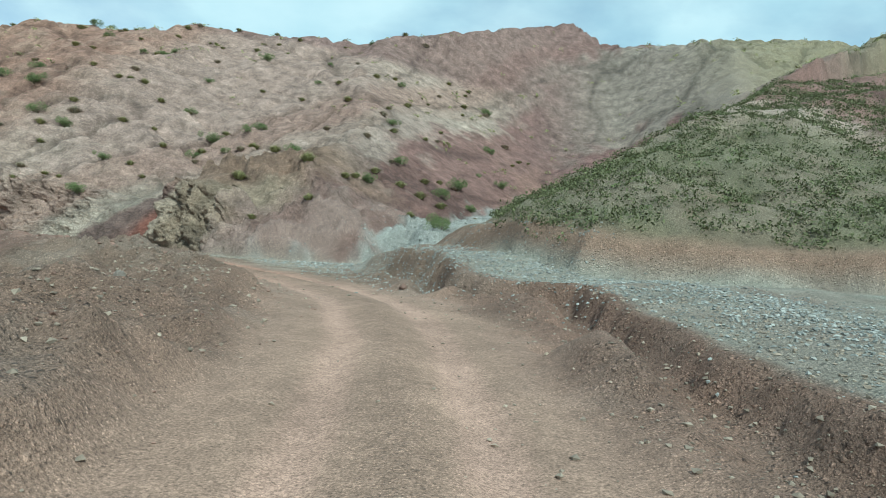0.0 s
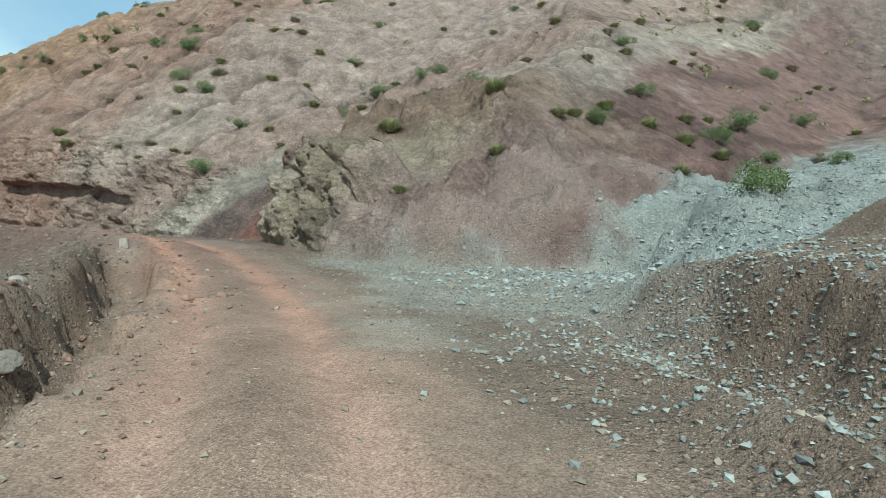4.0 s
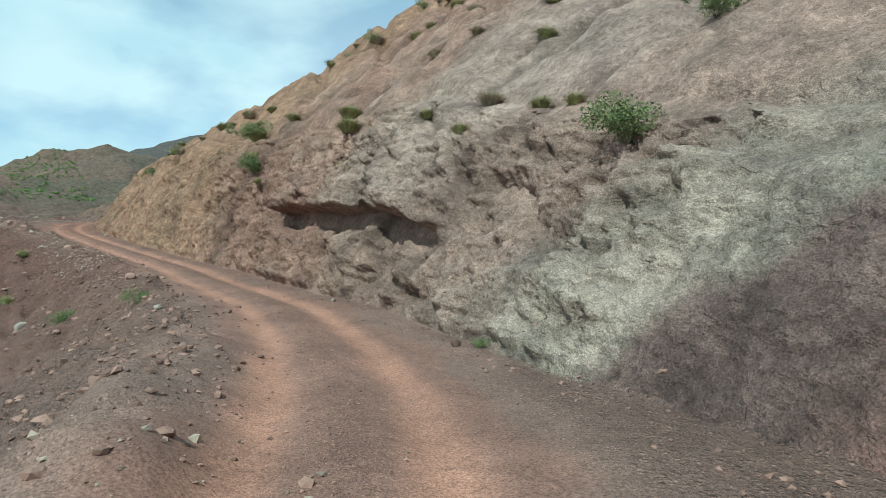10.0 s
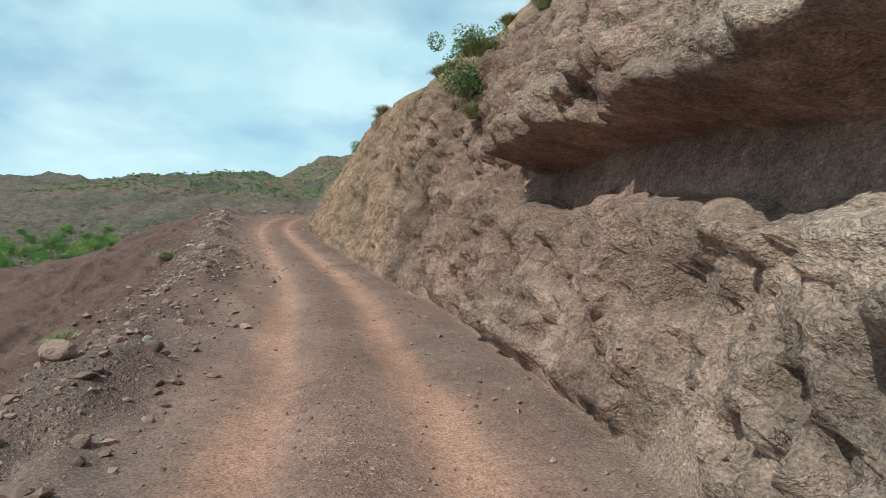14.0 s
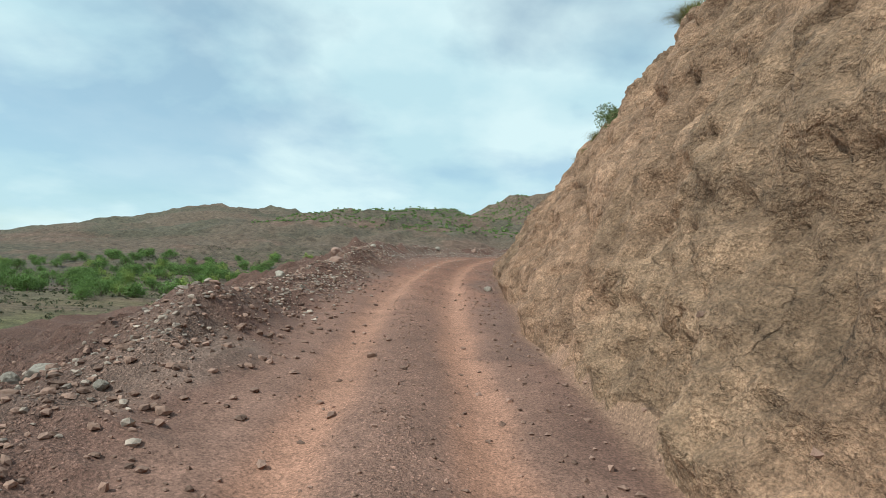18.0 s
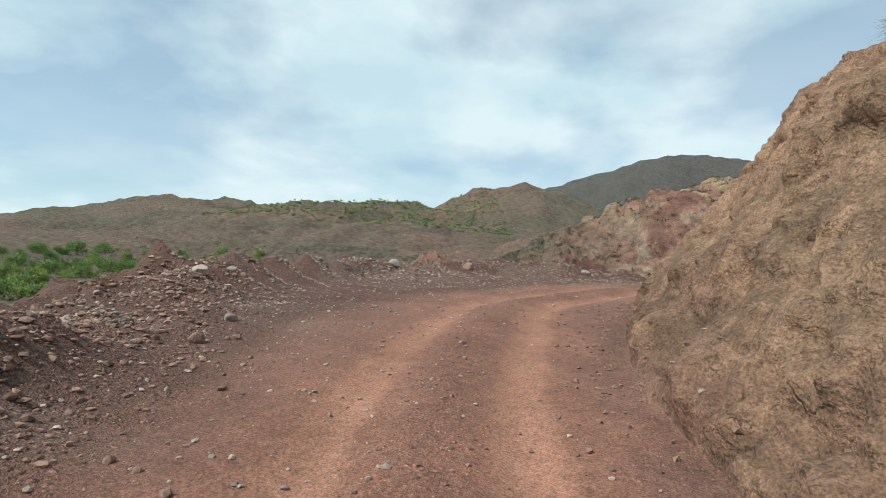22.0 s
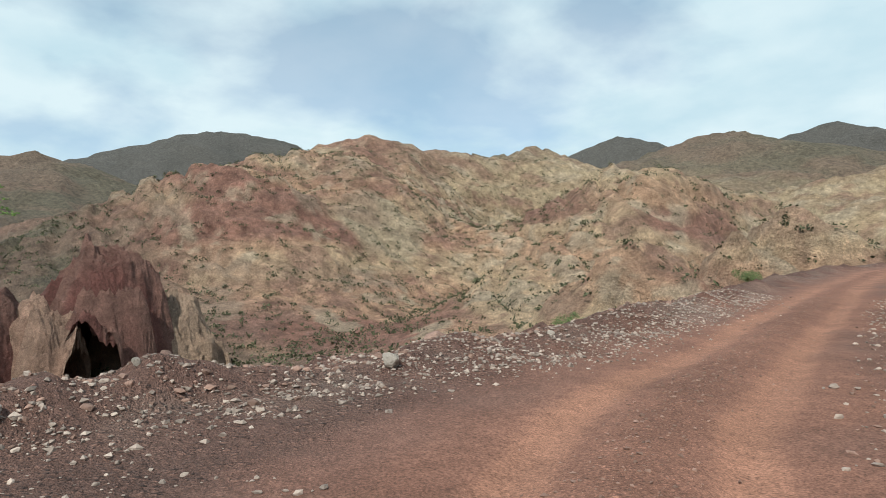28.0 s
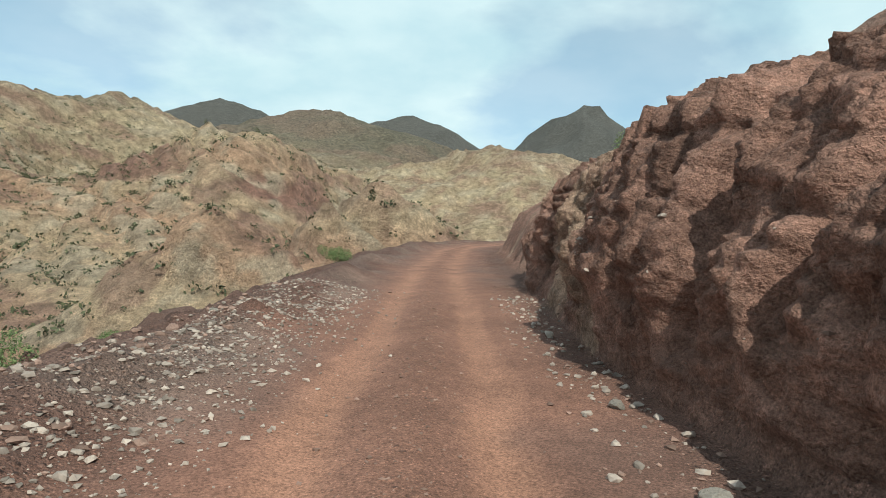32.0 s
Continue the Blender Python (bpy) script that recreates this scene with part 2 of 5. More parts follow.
def grain3(x, y, z):
    """Smooth noise from -1 to 1."""
    fx, fy, fz = np.floor(x), np.floor(y), np.floor(z)
    u, v, w = x - fx, y - fy, z - fz
    u, v, w = u * u * (3 - 2 * u), v * v * (3 - 2 * v), w * w * (3 - 2 * w)
    ix, iy, iz = fx.astype(np.int32) & 1023, fy.astype(np.int32) & 1023, fz.astype(np.int32) & 1023
    total = 0.0
    for a in (0, 1):
        pa = PERM[ix + a]
        ax = []
        for b in (0, 1):
            pb = PERM[pa + iy + b]
            lo, hi = VALUE[PERM[pb + iz]], VALUE[PERM[pb + iz + 1]]
            ax.append(lo + (hi - lo) * w)
        row = ax[0] + (ax[1] - ax[0]) * v
        total = row * (1 - u) if a == 0 else total + row * u
    return total


def fbm(x, y, z, octaves=4, gain=0.5):
    total, amp = 0.0, 1.0
    for o in range(octaves):
        total = total + amp * grain3(x + 17.3 * o, y - 9.1 * o, z + 5.7 * o)
        x, y, z, amp = x * 2.03, y * 2.03, z * 2.03, amp * gain
    return total


def ridged(x, y, z, octaves=4, gain=0.5):
    total, amp = 0.0, 1.0
    for o in range(octaves):
        total = total + amp * (1 - 2 * np.abs(grain3(x + 31.7 * o, y + 3.3 * o, z - 8.9 * o)))
        x, y, z, amp = x * 2.1, y * 2.1, z * 2.1, amp * gain
    return total


def step(a, b, x):
    q = np.clip((x - a) / (b - a), 0, 1)
    return q * q * (3 - 2 * q)


# ---- the plan: the road's middle line, metres, and its stations ----
ROAD = [(0.6, -60, 0, -60), (0.4, -30, 0.05, -30), (0.2, -12, 0.1, -12), (0, -0, 0.25, 0), (-0.21, 3.99, 0.44, 3.86), (-0.7, 7.95, 0.63, 7.54),
        (-1.63, 11.87, 0.86, 11.63), (-3.29, 15.39, 0.92, 15.89), (-5.74, 18.84, 1.03, 20.31), (-8.55, 22.21, 1.13, 24.32), (-11.42, 25.26, 1.26, 28.18),
        (-14.22, 27.97, 1.32, 31.81), (-16.96, 30.39, 1.49, 35.23), (-19.8, 32.35, 1.6, 38.44), (-22.73, 34.04, 1.57, 41.69), (-25.89, 35.65, 1.51, 45.01),
        (-29.35, 36.88, 1.54, 48.49), (-32.86, 37.72, 1.64, 51.84), (-36.75, 38.33, 1.64, 55.68), (-40.66, 38.6, 1.75, 59.71), (-45.13, 38.67, 2.01, 64.06),
        (-50.18, 38.46, 2.3, 68.95), (-55.47, 38.11, 2.66, 73.85), (-60.72, 37.78, 3.02, 78.61), (-65.7, 37.69, 3.3, 83.99), (-70.15, 37.69, 3.56, 89.07),
        (-73.45, 37.82, 3.76, 92.98), (-75.82, 38.04, 3.96, 96.07), (-78.23, 38.47, 4.17, 99.38), (-81.36, 39.34, 4.39, 103.12), (-83.33, 40.82, 4.56,
        107.01), (-84.91, 42.46, 4.74, 110.86), (-86.15, 44.46, 4.85, 114.6), (-87.17, 46.55, 4.87, 118.31), (-87.89, 48.8, 4.88, 122.43), (-88.5, 51.43,
        4.87, 126.92), (-90.3, 59.3, 4.95, 135), (-92.9, 71.3, 5.1, 147.27), (-95.5, 85.3, 5.3, 161.51), (-97, 97.3, 5.7, 173.61), (-95, 108.3, 6.1, 184.79),
        (-87.5, 119.3, 6.7, 198.1)]


def spline(points, per=6):
    p = np.array([points[0], *points, points[-1]], float)
    t = np.linspace(0, 1, per, endpoint=False)[:, None]
    out = [0.5 * (2 * b + (c - a) * t + (2 * a - 5 * b + 4 * c - d) * t ** 2 + (3 * b - a - 3 * c + d) * t ** 3)
           for a, b, c, d in zip(p[:-3], p[1:-2], p[2:-1], p[3:])]
    return np.vstack(out + [p[-1:]])


LINE = spline(ROAD, 4)
SEG = np.diff(LINE[:, :2], axis=0)
SEGLEN = np.linalg.norm(SEG, axis=1)
START = int(np.argmin(np.hypot(LINE[:, 0], LINE[:, 1])))
S0 = LINE[:, 3]                  # stations along the road, about metres from the start
STEPS = np.diff(S0)


def along(x, y):
    """For places: the length along the road, how far to its right they lie, and the road's height there."""
    s, d, z = np.empty(x.size), np.empty(x.size), np.empty(x.size)
    fx, fy = x.ravel(), y.ravel()
    for i in range(0, fx.size, 4096):
        px, py = fx[i:i + 4096, None], fy[i:i + 4096, None]
        # only the stretches of road that can be nearest to any of these places
        mx, my = px.mean(), py.mean()
        reach = np.sqrt(((px - mx) ** 2 + (py - my) ** 2).max())
        mid_gap = np.hypot(LINE[:-1, 0] + SEG[:, 0] / 2 - mx, LINE[:-1, 1] + SEG[:, 1] / 2 - my)
        use = np.nonzero(mid_gap - SEGLEN / 2 <= (mid_gap + SEGLEN / 2).min() + 2 * reach)[0]
        t = np.clip(((px - LINE[use, 0]) * SEG[use, 0] + (py - LINE[use, 1]) * SEG[use, 1]) / SEGLEN[use] ** 2, 0, 1)
        gx, gy = px - LINE[use, 0] - t * SEG[use, 0], py - LINE[use, 1] - t * SEG[use, 1]
        g2 = gx ** 2 + gy ** 2
        k = np.argmin(g2, axis=1)
        r = np.arange(len(k))
        tk, gx, gy, g2 = t[r, k], gx[r, k], gy[r, k], g2[r, k]
        k = use[k]
        side = np.sign(SEG[k, 1] * gx - SEG[k, 0] * gy)
        s[i:i + 4096] = S0[k] + tk * STEPS[k]
        d[i:i + 4096] = np.sqrt(g2) * np.where(side == 0, 1, side)
        z[i:i + 4096] = LINE[k, 2] * (1 - tk) + LINE[k + 1, 2] * tk
    return s.reshape(x.shape), d.reshape(x.shape), z.reshape(x.shape)


# what the road's two sides do, by length along the road
AT = [-30, 4, 12, 18, 24, 29, 31.5, 33.5, 36.5, 38.9, 39.7, 44, 47, 50, 53, 56, 60, 64, 70, 76, 84, 92, 100, 106, 112, 117, 126, 135, 142, 150]
FOOT = [5, 5, 6, 6.5, 8, 10.5, 5.2, 3.7, 3.4, 3.4, 4.1, 2.8, 2.3, 2.1, 1.9, 1.8, 1.8, 1.6, 1.6, 1.65, 1.8, 1.8, 2.0, 2.2, 2.4, 2.5, 2.3, 2.2, 2.4, 3.2]
CUT = [1.0, 1.0, 1.0, 0.9, 0.4, 0.5, 2.4, 3.2, 3.5, 3.3, 2.1, 2.4, 2.8, 3.4, 4.2, 4.6, 4.6, 4.4, 4.8, 5.2, 5.0, 4.6, 4.0, 3.8, 3.6, 3.4, 3.0, 2.8, 2.7, 2.6]
STEEP = [2.2, 2.2, 2.2, 1.8, 0.5, 0.5, 1.6, 2.2, 2.5, 2.6, 1.2, 1.3, 1.7, 2.4, 3.4, 3.6, 3.6, 3.4, 2.4, 2.1, 1.7, 1.5, 1.4, 1.5, 1.9, 2.2, 2.4, 2.4, 2.4, 2.4]
RISE = [0.46, 0.46, 0.46, 0.46, 0.44, 0.42, 0.41, 0.40, 0.43, 0.46, 0.56, 0.62, 0.66, 0.70, 0.74, 0.78, 0.8, 0.84, 0.82, 0.78, 0.74, 0.7, 0.62, 0.6, 0.6, 0.6, 0.58, 0.58, 0.56, 0.5]
RIDGE = [60, 65, 80, 130, 112, 98, 95, 95, 83, 73, 68, 50, 41, 36, 33, 31, 28, 26, 22, 18, 17, 16, 14, 13, 12, 11, 10, 10, 10, 10]
EDGE = [3.5, 3.5, 2.6, 2.0, 1.4, 1.15, 1.15, 1.15, 1.15, 1.3, 1.4, 1.8, 2.1, 2.3, 2.3, 2.3, 2.4, 2.4, 2.5, 2.6, 2.7, 3.2, 4.6, 7.0, 6.6, 4.8, 3.0, 2.9, 3.0, 3.2]
DROP = [0.15, 0.15, 0.2, 0.3, 0.5, 0.6, 0.6, 0.6, 0.65, 0.65, 0.65, 0.75, 0.8, 0.85, 0.9, 0.9, 0.9, 0.85, 0.6, 0.45, 0.4, 0.3, 0.4, 0.5, 0.6, 0.7, 0.55, 0.45, 0.4, 0.4]
DEEP = [2, 2, 2.5, 3, 5, 7, 9, 9, 10, 12, 12, 15, 16, 16, 16, 16, 16, 15, 14, 14, 14, 14, 14, 15, 16, 17, 16, 14, 12, 10]
# the gravel fan's broken edge beside the track: stations, distance, height
FAN_AT = [-8, 7, 9, 10.5, 12, 13.2, 14.2, 16.4, 19, 22, 25]
FAN_EDGE = [2.6, 3.2, 3.5, 3.9, 4.4, 3.4, 2.6, 3.5, 4.2, 4.8, 5.2]
FAN_HIGH = [0.40, 0.50, 0.58, 0.66, 0.78, 0.62, 0.80, 1.2, 1.35, 1.4, 0.4]

# the wash that comes down to the track between the hill and the grassy slope
WASH = spline([(-10, 27.4, 1.35), (-6.5, 28.4, 1.7), (-3.4, 30.4, 2.2), (-1.0, 34, 2.9), (1.8, 40, 4.1), (7, 52, 7.0), (12, 64, 11), (15, 76, 17.5),
               (15, 90, 34), (15, 105, 54), (15, 122, 76)], 4)

# hills beyond the valley: middle, half-lengths, turn in degrees, height of the top
HILLS = [(-1500, 640, 620, 300, 65, 274), (-900, 1330, 360, 240, 30, 278), (-500, 1510, 360, 240, 15, 272), 
         (-400, 760, 330, 230, 20, 136), (-150, 560, 200, 130, 0, 66), (-356, 240, 70, 130, 20, 62), (-420, 400, 200, 120, 30, 84),
         (-330, 330, 120, 60, 60, 58), (-272, 122, 52, 44, 60, 31), (-290, 165, 70, 44, 30, 33), (-172, 205, 30, 66, 5, 27), (-215, 250, 70, 50, 30, 34),
         (-128, 116, 20, 13, 20, 1.5), (-114, 144, 26, 14, 20, 7.0), (-700, -20, 240, 210, 0, 50), (-905, -260, 330, 230, 25, 58),
         (-850, 160, 250, 180, 0, 98), (-1650, -900, 620, 400, 30, 14), (-552, 42, 22, 17, 0, 26), (-420, 150, 110, 70, 10, 26)]


def far_ground(x, y):
    r = np.hypot(x + 80, y - 45)
    zero = x * 0
    base = -13 + 0.012 * np.maximum(r - 250, 0) + 3.0 * fbm(x / 60, y / 60, zero, 2)
    total = np.zeros_like(x)
    dx, dy = 16 * fbm(x / 90, y / 90, zero + 3, 2), 16 * fbm(x / 90, y / 90, zero + 7, 2)
    for cx, cy, a, b, turn, top in HILLS:
        c, s = math.cos(radians(turn)), math.sin(radians(turn))
        k = min(1.0, a / 60)
        qx, qy = x + dx * k - cx, y + dy * k - cy
        u, v = (c * qx + s * qy) / a, (-s * qx + c * qy) / b
        total = total + (np.maximum(top + 15, 0) * np.exp(-(u * u + v * v) ** 0.85 * 1.0)) ** 4
    hill = total ** 0.25
    hill = np.maximum(hill, 292 - 0.95 * (np.sqrt((x + 92 + 0.8 * dx) ** 2 + (y - 1360 + 0.8 * dy) ** 2 + 1600) - 40) - 25 * np.abs(grain3(x / 60, y / 60, zero)))
    gully = ridged(x / 46 + dx / 30, y / 46 + dy / 30, zero + 2, 6, 0.56)
    rib = np.abs(((0.8 * x + 0.6 * y + 2.5 * hill) / 19 + 0.7 * fbm(x / 30, y / 30, zero, 2)) % 1 - 0.5)
    total = base + hill
    ledge = ((total + 0.12 * x + 2.2 * fbm(x / 26, y / 26, zero + 4, 3)) / 3.6) % 1
    terrace = 1.7 * (step(0.55, 0.95, ledge) - ledge) * step(4, 16, hill) * step(700, 350, r)
    return total + terrace + gully * np.clip(hill * 0.075, 0.4, 5.0) + 2.4 * step(0.1, 0.28, rib) * step(4, 20, hill) * step(900, 500, r) + 0.8 * ridged(x / 9, y / 9, zero + 6, 3, 0.6) * step(2, 14, hill) * step(500, 300, r)


def polyline_gap(x, y, line):
    best, height, arc = np.full(x.shape, 1e9), np.zeros(x.shape), np.zeros(x.shape)
    for i, (p, q) in enumerate(zip(line[:-1], line[1:])):
        vx, vy = q[0] - p[0], q[1] - p[1]
        t = np.clip(((x - p[0]) * vx + (y - p[1]) * vy) / (vx * vx + vy * vy), 0, 1)
        g = np.hypot(x - p[0] - t * vx, y - p[1] - t * vy)
        closer = g < best
        best, height, arc = np.where(closer, g, best), np.where(closer, p[2] + t * (q[2] - p[2]), height), np.where(closer, i + t, arc)
    return best, height, arc


def ground(x, y, only_far=False, hollow=True):
    """Height of the ground, with the length along the road, the distance to its right, that past the bank's foot, the share of distance, and the gap to the wash."""
    zero = x * 0
    if only_far:
        return far_ground(x, y), zero + 60, zero - 200, zero - 200, zero + 1, zero + 999
    s, d, zr = along(x, y)
    foot, cut, steep, rise, ridge, edge, drop, deep = (np.interp(s, AT, q) for q in (FOOT, CUT, STEEP, RISE, RIDGE, EDGE, DROP, DEEP))
    wob = 0.5 * grain3(x / 3.1, y / 3.1, zero) + 0.25 * grain3(x / 1.1, y / 1.1, zero)
    e = d - foot - wob * np.interp(s, [40, 46], [1, 0.35]) * step(0, 2, d)
    e = np.where((s < 24) & (d > 0), np.minimum(e, y - 16.5 - 0.05 * x - 0.9 * wob), e)
    # the right: cut bank, then the hill up to its ridge and down behind it
    run = cut / steep
    up = np.where(e < 0, 0, np.where(e > run, cut + rise * (e - run), steep * e))
    fall = cut + rise * (ridge - run) - 0.35 * (e - ridge)
    k = 2.0
    up = np.where(e > ridge * 0.6, -k * np.log(np.exp(-np.clip(up, 0, 200) / k) + np.exp(-np.clip(fall, -100, 200) / k)), up)
    # slabs of rock that dip across the hill, with grooves between them
    dip = 0.55 * x + 0.45 * y + 1.1 * up + 2.0 * grain3(x / 9, y / 9, zero)
    slab = np.abs((dip / 5.2) % 1.0 - 0.5) * 2
    crease = -np.exp(-(grain3((0.8 * x - 0.6 * y) / 4.5, (0.6 * x + 0.8 * y) / 16, up / 20) / 0.07) ** 2)
    out = step(0, 10, e) * step(16, 26, s)
    bumps = 1.5 * fbm(x / 17, y / 17, zero, 3) * step(0, 14, e) + out * (0.55 * step(0.0, 0.35, slab) - 0.35 + 0.55 * crease)
    bumps = bumps + (0.3 * ridged(x / 4.5, y / 4.5, zero, 3) + 0.08 * fbm(x / 0.8, y / 0.8, zero, 2)) * step(0, 3, e)
    # a gravel fan beside the track, held up by an eroded edge
    fan_edge = np.interp(s, FAN_AT, FAN_EDGE) + 0.5 * wob
    fan_high = np.interp(s, FAN_AT, FAN_HIGH) * step(28, 24, s)
    past = d - fan_edge
    shelf = fan_high * (0.78 * step(0, np.interp(s, [15, 18], [0.4, 1.1]), past + 0.15 * ridged(x / 0.7, y / 0.7, zero, 3)) + 0.22 * step(0.2, 3.0, past)) - 0.2 * np.exp(-((past + 0.4) / 0.4) ** 2) * step(1.5, 2.4, d) * step(26, 22, s)
    # earth pushed aside by the grader, in low rounded heaps before the fan
    shelf = shelf + (0.22 + 0.3 * fbm(x / 1.4, y / 1.4, zero + 6, 4, 0.6)) * np.exp(-((past + 1.0) / 0.6) ** 2) * step(1.3, 2.0, d) * step(26, 20, s)
    # rubble heaped beside the first stretch
    shelf_left = (0.18 + 0.22 * ridged(x / 1.6, y / 1.6, zero + 9, 4, 0.6) + 0.2 * fbm(x / 3.2, y / 3.2, zero + 3, 2)) * step(1.7, 2.6, -d) * step(26, 20, s)
    # the left: a low bank of thrown-up stones, then the drop
    f = -d - edge + 0.5 * wob
    bank = (0.06 + 0.26 * step(62, 74, s) * step(126, 112, s) + 0.26 * fbm(x / 2.2, y / 2.2, zero + 5, 3) + 0.12 * ridged(x / 0.8, y / 0.8, zero + 5, 3)) * np.exp(-((f + 0.1) / 0.7) ** 2) * step(18, 30, s)
    bank = bank + (0.6 + 0.4 * fbm(x / 1.3, y / 1.3, zero + 2, 3)) * np.exp(-((s - 100.6) / 1.9) ** 2 - ((d + 6.2) / 1.1) ** 2)
    trench = (-1.0 * step(0.1, 0.4, f - 0.5 * wob + 0.2 * ridged(x / 0.7, y / 0.7, zero + 1, 3)) * step(1.9, 1.3, f - 0.8 * wob + 0.25 * ridged(x / 0.8, y / 0.8, zero + 7, 3)) + 0.22 * ridged(x / 1.6, y / 1.6, zero + 4, 4, 0.6) * step(0.6, 1.6, f)) * step(19, 23, s) * step(35.8, 33.8, s) + 0.6 * step(1.2, 2.0, f) * step(17, 22, s) * step(42, 36, s)
    down = -deep * (1 - np.exp(-drop * np.maximum(f - 0.4, 0) / deep)) + bank + trench
    rough = (0.5 * ridged(x / 5, y / 5, zero + 1, 3) + 0.8 * fbm(x / 14, y / 14, zero, 2)) * step(0.5, 5, f) + 0.22 * ridged(x / 0.9, y / 0.9, zero + 8, 4, 0.6) * step(0.2, 1.2, f) * step(9, 5, f)
    behind = 0.9 * step(0.05, 0.5, e) * step(run + 2.0, run + 1.1, e) * step(34.0, 34.6, s) * step(152, 150, s) if hollow else 0
    near = zr + np.where(d > 0, np.maximum(up, 0) * 1.0 + bumps + shelf - behind, down + rough + shelf_left)
    # ruts in the road
    lane = d + 0.12
    rut = -0.07 * np.exp(-((np.abs(lane) - 0.68) / 0.24) ** 2) + 0.04 * np.exp(-(lane / 0.3) ** 2)
    near = near + rut * step(3, 2, np.abs(d)) + 0.035 * fbm(x / 0.6, y / 0.6, zero, 3) * step(1.2, 3.0, np.abs(d))
    # the wash cuts into the slopes
    gap, wz, arc = polyline_gap(x, y, WASH)
    floor_of = wz + 0.06 * fbm(x / 1.5, y / 1.5, zero, 2) + np.maximum(gap - 3.6 - 0.4 * wob, 0) * 0.72
    near = np.where((gap < 40) & (d > 3.2), np.minimum(near, floor_of), near)
    w = np.where(d > 0, step(ridge + 15, ridge + 60, d), step(14, 60, -d))
    w = np.maximum(w, step(138, 175, s) * step(5, 30, np.abs(d)))
    if np.any(w > 0):
        near = near * (1 - w) + far_ground(x, y) * w
    return near, s, d, e, w, gap


def mix3(a, b, w):
    return a + (np.asarray(b) - a) * w[..., None]


def tints(x, y, z, s, d, e, w, gap):
    """The ground's own colour, with cloud shadow and sunlit patches painted in."""
    zero = x * 0
    flat = zero[..., None]
    zr = np.interp(s, S0, LINE[:, 2])
    high = z - zr
    if np.all(w >= 1):
        c = flat
    else:
        n2, n3 = fbm(x / 1.7, y / 1.7, z / 1.7, 3), fbm(x / 25, y / 25, zero + 9, 2)
        late = step(86, 108, s)
        # rubble beside the track
        c = mix3(np.array([0.225, 0.152, 0.112]) + flat, [0.19, 0.12, 0.096], step(26, 46, s))
        c = mix3(c, [0.155, 0.085, 0.066], step(48, 70, s))
        c = mix3(c, [0.33, 0.27, 0.22], step(0.05, 0.8, n2) * 0.32 * (1 - 0.85 * step(28, 42, s)))
        c = mix3(c, [0.22, 0.12, 0.09], step(0.0, 0.6, n3) * step(20, 8, s) * 0.6)
        # the gravel fan, its scarp and the grassy slope above
        fan = np.interp(s, FAN_AT, FAN_EDGE) + 0.3
        c = mix3(c, [0.32, 0.30, 0.25], step(0.1, 0.5, d - fan - 0.2 * n2) * step(18.8, 17, s + 0.4 * n2) * (0.75 + 0.25 * n2))
        slope = step(0.0, 0.4, e) * step(26, 18, s)
        scree = mix3(np.array([0.195, 0.152, 0.102]) + flat, [0.15, 0.14, 0.072], step(-0.4, 0.3, fbm(x / 2.3, y / 2.3, zero, 3)) * step(0.6, 2, e))
        scree = mix3(scree, [0.24, 0.21, 0.155], step(0.2, 0.8, n3 + 0.6 * n2) * step(0.6, 2, e) * 0.45)
        scree = mix3(scree, [0.29, 0.185, 0.135], step(1.2, 0.3, e) * 0.9)
        c = mix3(c, scree, slope)
        # rock of the hill: pink, tan, and bands of dark red mudstone that dip across it
        rock = mix3(np.array([0.375, 0.265, 0.22]) + flat, [0.41, 0.31, 0.25], step(-0.25, 0.6, n3 + 0.3 * n2))
        bed = 0.35 * x + 0.25 * y - 0.9 * high + 3.5 * grain3(x / 14, y / 14, z / 9)
        rock = mix3(rock, [0.215, 0.115, 0.10], step(0.45, 0.7, np.sin(bed / 6.5) + 0.3 * n2) * step(4, 10, e) * step(-45, -20, x) * 0.8)
        rock = mix3(rock, [0.30, 0.18, 0.14], step(0.35, 0.8, np.sin(bed / 2.3 + 2) + 0.3 * n2) * 0.5)
        rock = mix3(rock, [0.42, 0.37, 0.30], step(0.72, 0.9, np.sin(bed / 3.1 + 1.0)) * step(60, 45, s) * 0.25)
        upper = np.maximum(step(58, 74, y + 6 * n3) * step(-2, 12, x - 0.1 * y + 8 * n3), step(22.5, 24.5, high + 2 * n3) * step(-40, -28, x) * step(64, 70, y) * 0.8)
        rock = mix3(rock, [0.20, 0.115, 0.105], upper * 0.85)
        rock = mix3(rock, [0.30, 0.25, 0.205], upper * step(-0.1, 0.5, np.sin(bed / 4.3) + 0.5 * n2) * step(4, 20, x) * 0.85)
        rock = mix3(rock, [0.25, 0.215, 0.13], upper * step(24, 40, x) * 0.8)
        late_rock = mix3(np.array([0.36, 0.215, 0.14]) + flat, [0.31, 0.195, 0.126], step(0.0, 0.5, fbm(x / 5, y / 5, z / 4, 3)))
        rock = mix3(rock, late_rock, step(50, 66, s))
        rock = mix3(rock, mix3(np.array([0.32, 0.19, 0.145]) + flat, [0.37, 0.24, 0.185], step(-0.1, 0.5, n2)), step(53, 57, s) * step(69, 64, s) * 0.85)
        # the last bank's red, with sunlit patches painted in as paler tan
        rock = mix3(rock, mix3(np.array([0.30, 0.16, 0.118]) + flat, [0.39, 0.25, 0.175], step(0.1, 0.6, fbm(x / 2, y / 2, z / 4 + 8, 3))), step(110, 118, s))
        rock = mix3(rock, [0.27, 0.18, 0.14], step(3.5, 5, high) * step(106, 114, s) * 0.6)
